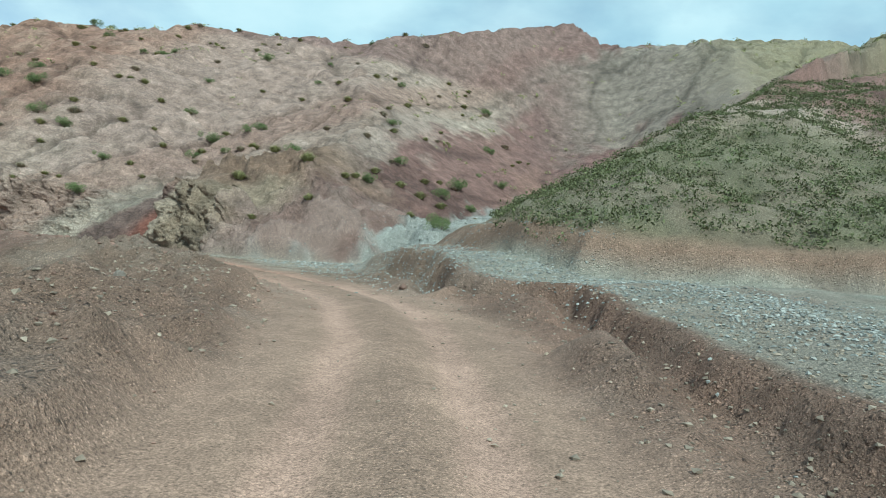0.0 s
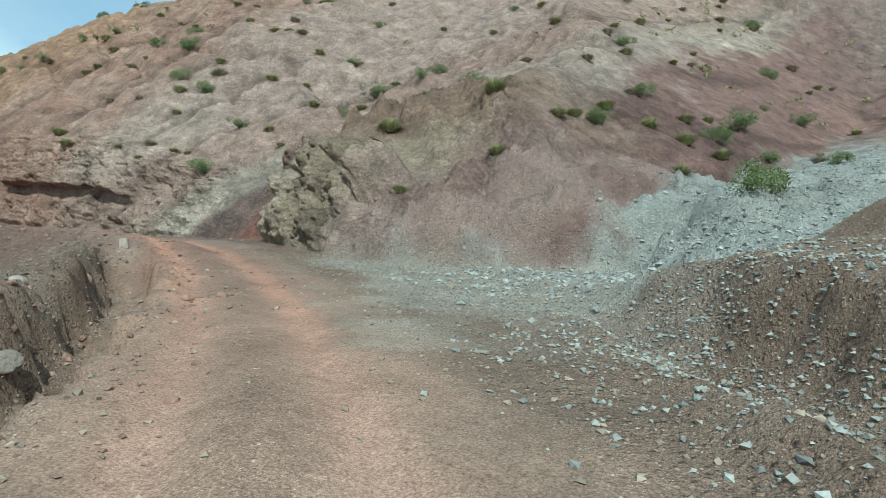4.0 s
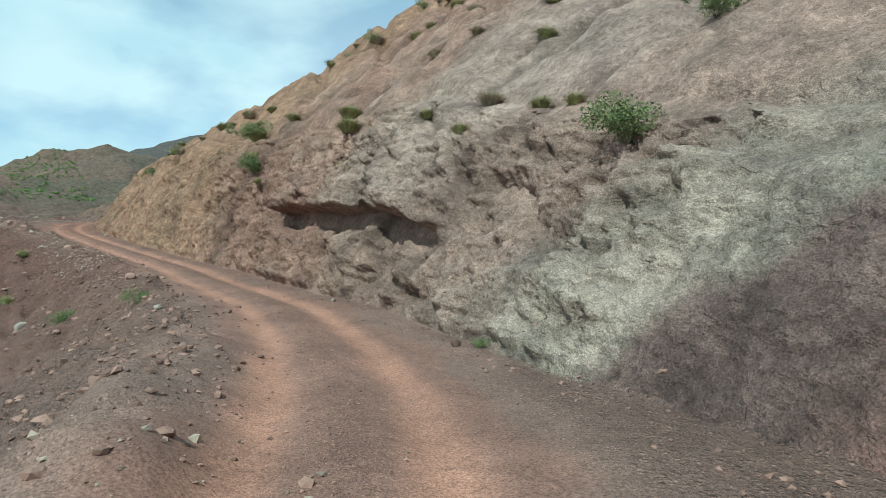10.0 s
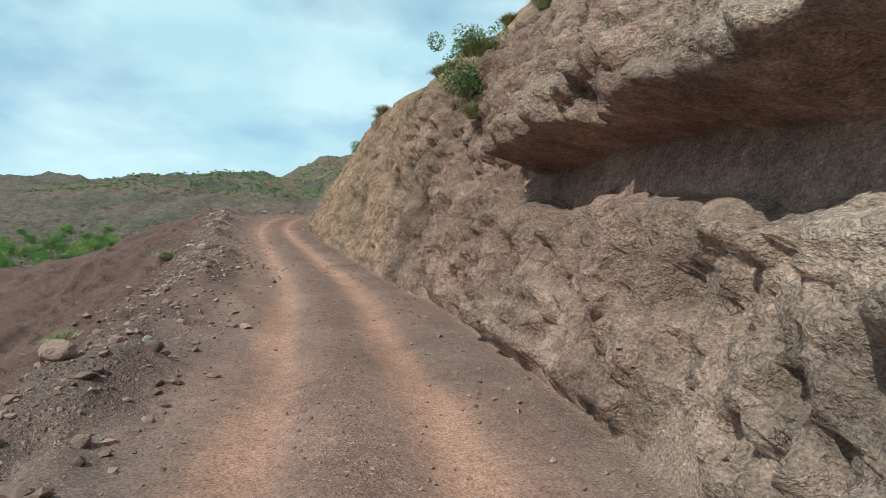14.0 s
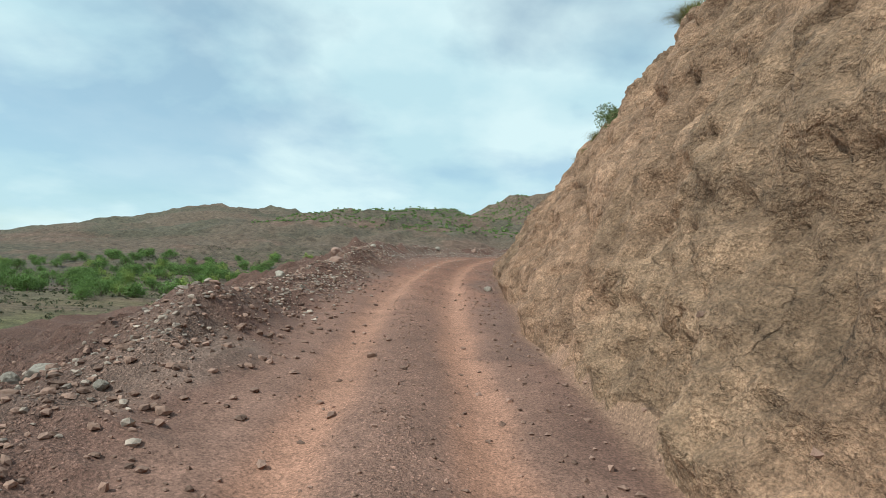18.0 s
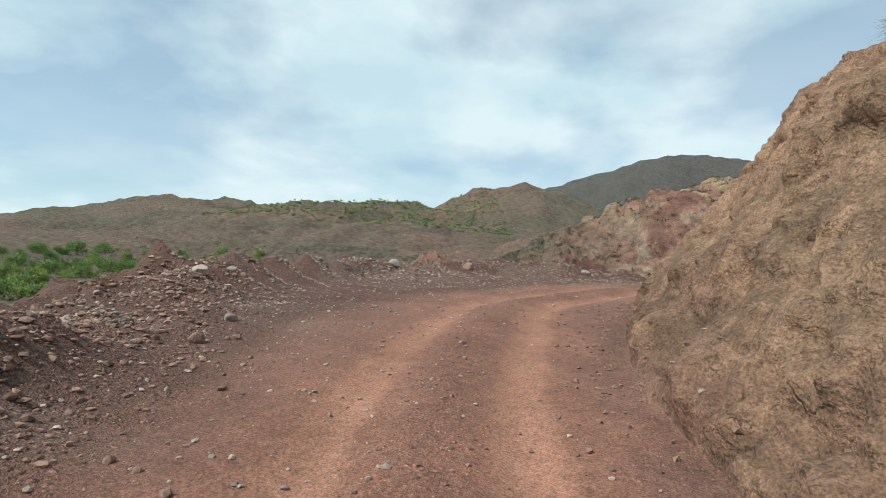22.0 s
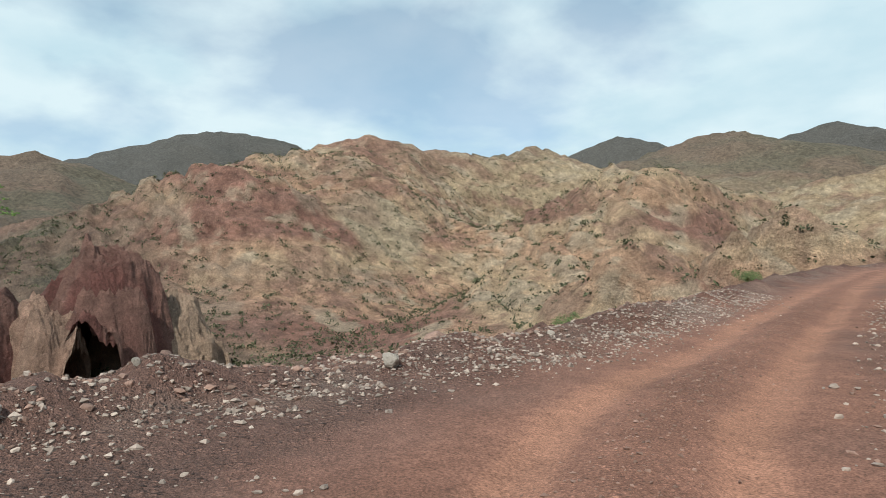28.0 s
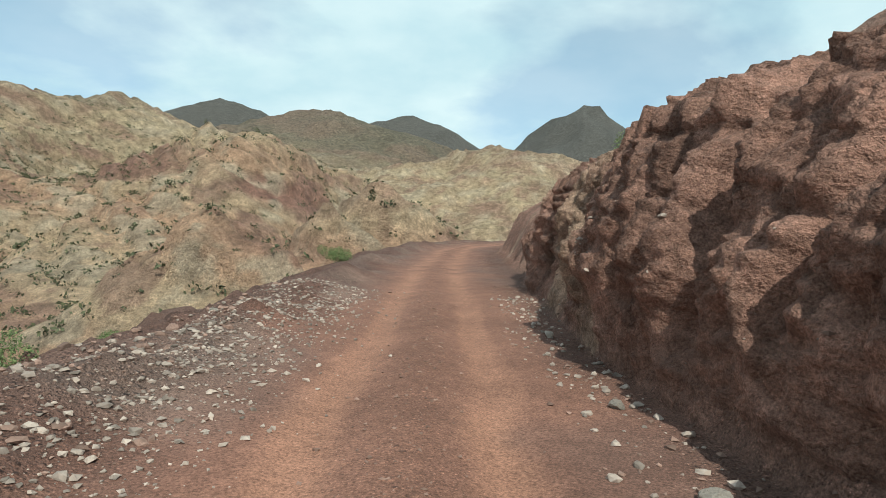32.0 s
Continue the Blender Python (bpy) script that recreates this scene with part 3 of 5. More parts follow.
        # rock turns darker along the creases between its slabs
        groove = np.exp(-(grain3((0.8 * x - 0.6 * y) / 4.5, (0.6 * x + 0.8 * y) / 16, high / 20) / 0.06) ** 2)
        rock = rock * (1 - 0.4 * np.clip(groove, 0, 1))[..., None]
        # the wedge of dark red shale behind the outcrop, and the grey-green band beside it
        lean = s + 0.38 * np.maximum(high, 0) + 0.35 * n2
        wedge = step(38.9, 39.3, lean) * step(45.0, 44.4, lean + 0.28 * np.maximum(high, 0)) * step(4.4, 3.0, high)
        rock = mix3(rock, mix3(np.array([0.17, 0.115, 0.098]) + flat, [0.25, 0.105, 0.076], np.exp(-((lean - 41.0) / 1.1) ** 2)), wedge)
        band = step(44.4, 44.9, lean + 0.28 * np.maximum(high, 0)) * step(47.6, 46.2, lean + 0.1 * np.maximum(high, 0) + 0.5 * n2) * step(5.5, 3, high)
        rock = mix3(rock, [0.36, 0.32, 0.255], band * (0.55 + 0.2 * n2))
        rock = mix3(rock, [0.25, 0.165, 0.12], step(3.4, 4.2, high) * step(25, 28, s) * step(42, 40, s) * step(14, 9, e))
        rock = mix3(rock, mix3(np.array([0.29, 0.22, 0.155]) + flat, [0.42, 0.335, 0.255], step(36.6, 37.6, s + 0.4 * n2)), step(24.5, 27, s) * step(39.3, 38.9, lean) * step(4.4, 3.6, high) * step(11, 8, e) * 0.9)
        rock = mix3(rock, mix3(np.array([0.30, 0.205, 0.18]) + flat, [0.205, 0.125, 0.112], step(-0.2, 0.5, n2)), step(34.5, 33.0, s + 0.5 * n2) * step(24.5, 27, s) * step(12, 8, e) * 0.8)
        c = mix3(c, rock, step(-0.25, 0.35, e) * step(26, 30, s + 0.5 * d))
        # pale stones of the wash
        c = mix3(c, [0.34, 0.33, 0.30], step(4.2, 3.2, gap + 0.8 * n2) * step(2.4, 3.8, d) * step(60, 48, y))
        c = mix3(c, [0.33, 0.285, 0.24], step(2.0, 3.4, d + n2) * step(21, 25, s) * step(35, 33, s) * step(0.5, -0.5, e) * 0.85)
        # pale stones pushed to the outer side of the bend
        c = mix3(c, [0.26, 0.185, 0.15], np.exp(-((-d - np.interp(s, AT, EDGE) + 0.6) / 0.7) ** 2) * step(60, 70, s) * step(0.0, 0.5, n2 + 0.2) * 0.4)
        # lanes
        lane = np.abs(d + 0.12 + 0.10 * n2)
        mid_of = mix3(np.array([0.27, 0.172, 0.125]) + flat, [0.21, 0.118, 0.09], step(18, 40, s))
        mid_of = mix3(mid_of, [0.25, 0.12, 0.082], step(72, 90, s))
        rut_of = mix3(np.array([0.37, 0.235, 0.18]) + flat, [0.345, 0.178, 0.122], step(14, 30, s))
        rut_of = mix3(rut_of, [0.292, 0.143, 0.094], step(80, 100, s))
        worn = np.exp(-((lane - 0.68 - 0.05 * n3) / 0.27) ** 4)
        dirt = mix3(mid_of, rut_of, worn * (0.85 + 0.2 * n2))
        c = mix3(c, dirt, step(1.65, 1.1, lane + 0.35 * n2))
        c = mix3(c, [0.27, 0.18, 0.135], step(2.6, 1.4, lane + 0.4 * n2) * step(24, 14, s) * 0.5 * step(0.9, 0.2, worn))
        c = mix3(c, [0.185, 0.09, 0.063], step(3.0, 1.3, lane + 0.6 * n2) * step(82, 95, s) * 0.7 * step(0.9, 0.2, worn))
    if np.any(w > 0):
        n4 = fbm(x / 70, y / 70, zero, 4)
        far = mix3(np.array([0.145, 0.12, 0.085]) + flat, [0.19, 0.135, 0.10], step(-0.4, 0.5, n4))
        n5 = fbm(x / 9, y / 9, z / 6, 4, 0.6)
        dirt_fan = np.exp(-(((x + 246) / 14) ** 2 + ((y - 160) / 18) ** 2))
        # the ravine's far wall: red and tan beds
        front = step(-460, -330, x) * step(70, 110, y) * step(700, 450, y)
        beds = 0.5 + 0.5 * np.sin(z / 2.6 + 2.2 * n4 + x / 40)
        tan = mix3(np.array([0.465, 0.285, 0.185]) + flat, [0.51, 0.375, 0.24], step(0.1, 0.9, beds) * 0.7)
        tan = mix3(tan, [0.30, 0.155, 0.115], step(-0.05, 0.45, fbm(x / 38, y / 38, z / 14, 3)))
        tan = mix3(tan, [0.37, 0.29, 0.18], step(170, 300, y) * 0.6)
        tan = mix3(tan, [0.46, 0.36, 0.255], step(0.25, 0.6, n5) * 0.7)
        tan = mix3(tan, [0.27, 0.15, 0.115], step(0.25, 0.55, -n5) * 0.6)
        tan = mix3(tan, [0.43, 0.33, 0.225], step(0.4, 0.6, dirt_fan))
        far = mix3(far, tan, front)
        red = step(0.25, 0.5, fbm(x / 45, y / 45, z / 12 + 3, 3)) * step(900, 500, np.hypot(x + 80, y - 45))
        far = mix3(far, [0.27, 0.15, 0.115], red * 0.4)
        # the green valley floor
        field = step(-8, -12, z) * step(-120, -170, x) * step(90, 40, y)
        far = mix3(far, [0.25, 0.31, 0.075], field * step(-0.2, 0.3, fbm(x / 30, y / 30, zero, 3)))
        # cloud shadow over the farthest hills, put into their colour
        far = mix3(far, [0.105, 0.095, 0.085], step(800, 1100, np.hypot(x + 80, y - 45)))
        c = mix3(c, far, w)
    return c


# ---- the ground, in tiles that grow with the distance ----
CELLS = 32
TILES = {}
near_line = LINE[START - 6:-36:2]


def unseen(cx, cy, half):
    """Land behind every stretch of the way: left coarse."""
    right = 0.788 * (cx - 3) - 0.616 * (cy + 8)
    south = 0.69 * (cx + 30) - 0.72 * (cy - 40)
    return right > half * 1.5 or south > half * 1.5 and cy + half < -15


def fine_bank(cx, cy):
    """Whether a tile lies on the cut bank, which wants small cells."""
    s, d, _ = along(np.array([[cx]]), np.array([[cy]]))
    foot = np.interp(s[0, 0], AT, FOOT)
    return 33 < s[0, 0] < 138 and foot - 2.2 < d[0, 0] < foot + 4.2


def divide(x0, y0, size):
    cx, cy = x0 + size / 2, y0 + size / 2
    gap = np.min(np.maximum(np.maximum(np.abs(near_line[:, 0] - cx), np.abs(near_line[:, 1] - cy)) - size / 2, 0))
    reach = 0.3 if unseen(cx, cy, size / 2) and gap > 6 else 1.7
    if size > 16 and -340 < cx < -90 and 60 < cy < 330:
        reach = 3.2
    if size > 4 and gap < size * reach or size == 4 and fine_bank(cx, cy):
        for a in (0, size / 2):
            for b in (0, size / 2):
                divide(x0 + a, y0 + b, size / 2)
    else:
        TILES[(x0, y0, size)] = gap


divide(-4096 - 60, -4096 + 40, 8192)
ZONES = {"road": [], "ground": [], "hillside": [], "distant_hills": []}
QUAD = np.arange((CELLS + 1) ** 2).reshape(CELLS + 1, CELLS + 1)
QUAD = np.stack([QUAD[:-1, :-1], QUAD[:-1, 1:], QUAD[1:, 1:], QUAD[1:, :-1]], -1).reshape(-1, 4)


def coarser(x0, y0, size, side):
    """Whether the neighbour on that side has larger cells."""
    cx, cy = x0 + size / 2 + side[0] * size * 0.75, y0 + size / 2 + side[1] * size * 0.75
    big = size
    while big < 8192:
        big *= 2
        ox, oy = -4096 - 60, -4096 + 40
        if (ox + math.floor((cx - ox) / big) * big, oy + math.floor((cy - oy) / big) * big, big) in TILES:
            return big / size
    return 0


def even_out(co, axis_rows, ratio):
    """On an edge towards larger cells the points between theirs lie on their straight lines."""
    k = int(min(ratio, CELLS))
    line = co[axis_rows]
    n = np.arange(CELLS + 1)
    lo = (n // k) * k
    hi = np.minimum(lo + k, CELLS)
    t = ((n - lo) / k)[:, None]
    co[axis_rows] = line[lo] * (1 - t) + line[hi] * t


def build(batch, only_far):
    g = np.arange(CELLS + 1) / CELLS
    x = np.stack([np.broadcast_to(x0 + g[None, :] * size, (CELLS + 1, CELLS + 1)) for x0, y0, size in batch])
    y = np.stack([np.broadcast_to(y0 + g[:, None] * size, (CELLS + 1, CELLS + 1)) for x0, y0, size in batch])
    z, s, d, e, w, gap = ground(x, y, only_far)
    tone_of = tints(x, y, z, s, d, e, w, gap)
    lanes = step(2.5, 1.3, np.abs(d + 0.12) + 0.35 * grain3(x / 1.3, y / 1.3, z)) * (1 - 0.55 * np.exp(-((d + 0.12) / 0.35) ** 2))
    stony = 1 - 0.75 * lanes
    px, py = x, y
    if not only_far:
        # the open rock above the bank, in low ledges and cracks
        run = np.interp(s, AT, CUT) / np.interp(s, AT, STEEP)
        bare = step(run + 1.7, run + 3.2, e) * (1 - w) * step(26, 29, s) * step(30, 14, e)
        crags = step(-0.2, 0.8, e) * step(9, 6, e) * step(24.5, 27, s) * step(40, 38.5, s) * (1 - w) * np.where(s > 33.2, step(run + 2.0, run + 3.4, e), 1)
        if np.any(bare + crags > 0):
            crack = np.exp(-(grain3(x / 2.2 + 50, y / 2.2, z / 3.5) / 0.09) ** 2)
            z = z + bare * (0.16 * ridged(x / 2.4, y / 2.4, z / 1.9, 5, 0.6) - 0.16 * crack + 0.12 * np.round(2.6 * grain3(x / 1.5 + 5, y / 1.5, z / 1.1)) / 2.6)
            z = z + crags * (0.42 * ridged(x / 1.3, y / 1.3, z / 1.6, 5, 0.6) + 0.3 * np.round(2.6 * grain3((x + 0.5 * y) / 0.9, y / 0.9, z / 0.8)) / 2.6)
            tone_of = tone_of * (1 - 0.2 * crack * bare)[..., None]
    for q, (x0, y0, size) in enumerate(batch):
        co = np.stack([px[q], py[q], z[q]], -1)
        for side, rows in (((0, -1), np.s_[0, :]), ((0, 1), np.s_[-1, :]), ((-1, 0), np.s_[:, 0]), ((1, 0), np.s_[:, -1])):
            ratio = coarser(x0, y0, size, side)
            if ratio:
                even_out(co, rows, ratio)
        mid = lambda a: ((a[q][:-1, :-1] + a[q][1:, 1:]) / 2).ravel()
        sm, dm, em, wm = mid(s), mid(d), mid(e), mid(w)
        zone = np.where(wm > 0.5, 3, np.where((em > 0.12) & (sm > 32), 2, np.where(np.abs(dm) < 2.2, 0, 1)))
        for k, name in enumerate(ZONES):
            pick = QUAD[zone == k]
            if len(pick):
                used, inv = np.unique(pick, return_inverse=True)
                ZONES[name].append((co.reshape(-1, 3)[used], inv.reshape(-1, 4), np.hstack([tone_of[q].reshape(-1, 3), stony[q].reshape(-1, 1)])[used]))


def batches(keys, n=8):
    for i in range(0, len(keys), n):
        yield keys[i:i + n]


for group in batches([t for t, g in TILES.items() if g <= 170]):
    build(group, False)
for group in batches([t for t, g in TILES.items() if g > 170]):
    build(group, True)


def sheet(name, pieces, material, label, category):
    co = np.vstack([p[0] for p in pieces])
    base = np.cumsum([0] + [len(p[0]) for p in pieces[:-1]])
    quads = np.vstack([p[1] + b for p, b in zip(pieces, base)])
    col = np.vstack([p[2] for p in pieces])
    # tiles share the points of their common edges
    key = np.round(co[:, :2] * 256).astype(np.int64)
    key = key[:, 0] * 8388608 + key[:, 1] + np.round(co[:, 2] * 64).astype(np.int64) * 70368744177664
    first, back = np.unique(key, return_index=True, return_inverse=True)[1:]
    co, col, quads = co[first], col[first], back.ravel()[quads]
    quads = quads[(quads[:, 0] != quads[:, 1]) & (quads[:, 1] != quads[:, 2]) & (quads[:, 2] != quads[:, 3]) & (quads[:, 3] != quads[:, 0])]
    me = bpy.data.meshes.new(name)
    me.vertices.add(len(co))
    me.vertices.foreach_set("co", co.astype(np.float32).ravel())
    me.loops.add(quads.size)
    me.loops.foreach_set("vertex_index", quads.astype(np.int32).ravel())
    me.polygons.add(len(quads))
    me.polygons.foreach_set("loop_start", np.arange(0, quads.size, 4, dtype=np.int32))
    me.polygons.foreach_set("use_smooth", np.ones(len(quads), bool))
    me.update(calc_edges=True)
    att = me.attributes.new("tint", "FLOAT_COLOR", "POINT")
    att.data.foreach_set("color", np.clip(col, 0.01, 1.0).astype(np.float32).ravel())
    me.materials.append(material)
    return tagged(new(name, me), label, category, kind="structure")


sheet("road", ZONES["road"], SOIL, "rutted red dirt track with loose gravel", "road")
sheet("ground", ZONES["ground"], SOIL, "stony reddish soil and rubble beside the track", "ground")
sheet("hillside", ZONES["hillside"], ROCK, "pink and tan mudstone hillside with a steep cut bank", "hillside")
sheet("distant_hills", ZONES["distant_hills"], FAR_ROCK, "eroded red and tan hills across the valley", "hills")
# ---- the face of the cut bank, station by station and up its slope ----
ALONG = np.concatenate([[0], np.cumsum(SEGLEN)])


def line_at(s):
    """The road's middle and its right-hand direction at stations."""
    x, y, z = (np.interp(s, S0, LINE[:, k]) for k in range(3))
    ax, ay = (np.interp(s + 1.2, S0, LINE[:, k]) - np.interp(s - 1.2, S0, LINE[:, k]) for k in range(2))
    n = np.hypot(ax, ay)
    return x, y, z, ay / n, -ax / n


def face(first, last, across=0.065, upward=0.065):
    m = np.arange(np.interp(first, S0, ALONG), np.interp(last, S0, ALONG), across)
    s1 = np.interp(m, ALONG, S0)
    cx, cy, cz, nx, ny = line_at(s1)
    foot, cut, steep, rise = (np.interp(s1, AT, q) for q in (FOOT, CUT, STEEP, RISE))
    run = cut / steep
    rows = int((np.max(np.hypot(cut, run)) + 2.4) / upward)
    q = np.linspace(0, 1, rows)[:, None]
    slant = np.hypot(cut, run)
    arc = -0.25 + q * (slant + 2.3)
    low = np.minimum(arc, slant)
    over_top = np.maximum(arc - slant, 0) / np.sqrt(1 + rise ** 2)
    e = low / slant * run + over_top
    up = low / slant * cut + over_top * rise
    # the foot wanders as the ground's does
    fx, fy = cx + nx * foot, cy + ny * foot
    wob = 0.5 * grain3(fx / 3.1, fy / 3.1, fx * 0) + 0.25 * grain3(fx / 1.1, fy / 1.1, fx * 0)
    d = foot + wob * np.interp(s1, [40, 46], [1, 0.35]) + e
    x, y, z = cx + nx * d, cy + ny * d, cz + up
    s = np.broadcast_to(s1, x.shape)
    h = up
    # broken rock: knobs, blocks that stand proud, cracks and pits
    soft = step(64, 72, s) * step(110, 104, s)
    fluted = step(104, 112, s)
    shale = step(39.2, 39.8, s) * step(45.2, 44.2, s)
    crag = step(39.4, 38.8, s)
    knob = ridged(x / 1.9, y / 1.9, z / 1.5, 5, 0.58)
    block = np.round(2.6 * grain3(x / 1.3 + 5, y / 1.3, z / 0.9 + 0.3 * x)) / 2.6 + 0.5 * np.round(2.6 * grain3(x / 0.5, y / 0.5 + 9, z / 0.4)) / 2.6
    crack = np.exp(-(grain3(x / 2.2 + 50 + 0.3 * z, y / 2.2, z / 3.0) / 0.07) ** 2) + 0.6 * np.exp(-(grain3(x / 0.9, y / 0.9 + 30, z / 1.3 + 0.5 * x) / 0.08) ** 2)
    pits = step(0.28, 0.55, fbm(x / 0.42 + 7, y / 0.42, z / 0.34, 3))
    small = ridged(x / 0.34, y / 0.34, z / 0.3, 4, 0.6)
    broken = step(-0.35, 0.3, grain3(x / 4, y / 4 + 20, z / 2.6))
    amount = 0.17 * knob + 0.22 * block * (0.3 + 0.7 * broken) - 0.2 * crack - 0.13 * pits + 0.055 * small * (0.5 + broken)
    amount = amount * (1 - 0.35 * soft) * (1 - 0.75 * shale) * (1 - 0.5 * fluted)
    # jagged crags of the outcrop: tilted ribs with dark clefts between them
    rib = np.abs(grain3((x + 0.5 * z) / 0.9 + 3, (y - 0.4 * z) / 0.9, z / 2.6))
    amount = amount + crag * (0.55 * (rib - 0.3) + 0.12 * knob + 0.10 * ridged(x / 0.6, y / 0.6, z / 0.8, 4, 0.6))
    # slanting grooves washed into the softer bank
    groove = grain3((s - 0.55 * h) / 0.7, h / 2.4, s * 0 + 7)
    amount = amount + soft * (0.16 * np.abs(groove) - 0.05 - 0.12 * step(0.3, 0.6, fbm((s - 0.7 * h) / 1.1, h / 0.7, s * 0 + 2, 3)))
    # upright flutes of the red bank
    cleft = np.exp(-(grain3(m / 0.62 + 0.35 * grain3(m / 0.9, h / 1.0, m * 0), h / 4.0, m * 0 + 3) / 0.2) ** 2)
    slit = np.exp(-(grain3(m / 0.24, h / 1.6, m * 0 + 8) / 0.16) ** 2)
    wide = grain3(m / 2.3, h / 5.0, m * 0 + 11)
    amount = amount + fluted * (0.22 - 0.5 * cleft - 0.16 * slit + 0.38 * wide + 0.10 * ridged(x / 0.7, y / 0.7, z / 0.55, 4, 0.6)) * step(0.2, 1.2, h)
    # the long overhang above the track
    lip = np.interp(s, [48, 50, 53, 60, 62], [1.5, 1.75, 2.25, 2.45, 2.7]) + 0.16 * grain3(m / 2.1, m * 0, m * 0) + 0.09 * grain3(m / 0.5, m * 0, m * 0 + 4)
    roof = step(49, 51.5, s) * step(61.5, 59, s)
    proud = step(0.0, 0.06, h - lip) * step(1.7, 0.4, h - lip)
    cave = step(0.02, -0.05, h - lip) * step(-0.85, -0.2, h - lip)
    amount = amount * (1 - 0.7 * roof * cave) + roof * (0.42 * proud - 0.62 * cave)
    amount = amount * step(-0.1, 0.35, arc) * step(slant + 2.2, slant + 1.0, arc)
    amount = amount * step(33.2, 34.6, s)
    # outward: across the slope where it is steep
    lean = np.where(arc < slant, run / slant, 0.75)
    sx, sz = -np.sqrt(1 - lean ** 2 * 0.5), lean * 0.7
    x, y, z = x + nx * sx * amount, y + ny * sx * amount, z + sz * amount
    # the rim dives under the open rock
    top = step(slant + 0.7, slant + 2.2, arc)
    if np.any(top > 0):
        z = z * (1 - top) + (ground(x, y, hollow=False)[0] + 0.05 - 0.45 * top ** 3) * top
    sink = step(34.0, 33.0, s) + step(149, 151, s)
    x, y, z = x + 0.8 * nx * sink, y + 0.8 * ny * sink, z - 1.4 * sink
    tone_of = tints(x, y, z, s.copy(), d, e + 0.4, s * 0, s * 0 + 99)
    tone_of = tone_of * (1 - 0.25 * np.clip(crack, 0, 1))[..., None]
    n_r, n_c = x.shape
    grid = np.arange(n_r * n_c).reshape(n_r, n_c)
    quads = np.stack([grid[:-1, :-1], grid[:-1, 1:], grid[1:, 1:], grid[1:, :-1]], -1).reshape(-1, 4)
    return np.stack([x, y, z], -1).reshape(-1, 3), quads, np.hstack([tone_of.reshape(-1, 3), np.ones((n_r * n_c, 1))])


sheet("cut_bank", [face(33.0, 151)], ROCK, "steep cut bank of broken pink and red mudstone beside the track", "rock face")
# ---- things ----
bpy.context.view_layer.update()
DEPS = bpy.context.evaluated_depsgraph_get()


def drop(x, y, top=400.0):
    """The ground under a place, and which way it faces."""
    hit, place, normal, *_ = scene.ray_cast(DEPS, Vector((x, y, top)), Vector((0, 0, -1)))
    return (place.z, normal) if hit else (0.0, Vector((0, 0, 1)))


def beside(s, d):
    """The place at a length along the road and a distance to its right."""
    k = int(np.clip(np.searchsorted(S0, s) - 1, 0, len(SEG) - 1))
    u = (s - S0[k]) / STEPS[k]
    return LINE[k, 0] + u * SEG[k, 0] + d * SEG[k, 1] / SEGLEN[k], LINE[k, 1] + u * SEG[k, 1] - d * SEG[k, 0] / SEGLEN[k]


def part(name, bm, material, parent=None, label=""):
    me = bpy.data.meshes.new(name)
    bm.to_mesh(me)
    bm.free()
    me.materials.append(material)
    ob = new(name, me)
    if parent is not None:
        ob.parent = parent
    return tagged(ob, label)


def mesh_from(name, verts, faces, material, smooth=False):
    me = bpy.data.meshes.new(name)
    me.from_pydata(verts, [], faces)
    if smooth:
        me.polygons.foreach_set("use_smooth", np.ones(len(me.polygons), bool))
    me.materials.append(material)
    return me


def plain(name, colour, rough=0.85, vary=0.25, grain=6.0, bump=0.0, per_island=False):
    m, nodes, links, b = shader(name, rough)
    geo = nodes.new("ShaderNodeNewGeometry")
    info = nodes.new("ShaderNodeObjectInfo")
    co = nodes.new("ShaderNodeTexCoord")
    n = noise_node(nodes, links, geo.outputs["Position"] if per_island else co.outputs["Object"], grain, 7.0, 0.65)
    v = spread(nodes, links, n.outputs["Fac"], 1 - vary, 1 + vary)
    r = spread(nodes, links, geo.outputs["Random Per Island"] if per_island else info.outputs["Random"], 1 - vary * 1.2, 1 + vary * 1.2, 0, 1)
    mul = nodes.new("ShaderNodeMath")
    mul.operation = "MULTIPLY"
    links.new(v, mul.inputs[0])
    links.new(r, mul.inputs[1])
    sc = nodes.new("ShaderNodeVectorMath")
    sc.operation = "SCALE"
    sc.inputs[0].default_value = colour
    links.new(mul.outputs[0], sc.inputs["Scale"])
    links.new(sc.outputs[0], b.inputs["Base Color"])
    if bump:
        bp = nodes.new("ShaderNodeBump")
        bp.inputs["Strength"].default_value, bp.inputs["Distance"].default_value = bump, 0.04
        links.new(n.outputs["Fac"], bp.inputs["Height"])
        links.new(bp.outputs[0], b.inputs["Normal"])
    return m


PALE_STONE = plain("pale limestone", (0.34, 0.265, 0.22), 0.9, 0.35, 7.0, 0.8, True)
RED_STONE = plain("red mudstone lumps", (0.25, 0.155, 0.12), 0.92, 0.3, 7.0, 0.8, True)
GREY_STONE = plain("grey wash stones", (0.31, 0.305, 0.28), 0.9, 0.3, 7.0, 0.8, True)
TAN_STONE = plain("tan scree", (0.30, 0.24, 0.185), 0.9, 0.3, 7.0, 0.8, True)
BOULDER_RED = plain("red boulder", (0.30, 0.19, 0.15), 0.9, 0.28, 5.0, 1.0)
BOULDER_PALE = plain("pale boulder", (0.38, 0.32, 0.27), 0.9, 0.22, 5.0, 1.0)
LEAF_GREEN = plain("green leaves", (0.155, 0.19, 0.075), 0.7, 0.4, 9.0, 0, True)
LEAF_OLIVE = plain("olive twigs", (0.30, 0.29, 0.13), 0.8, 0.35, 9.0, 0, True)
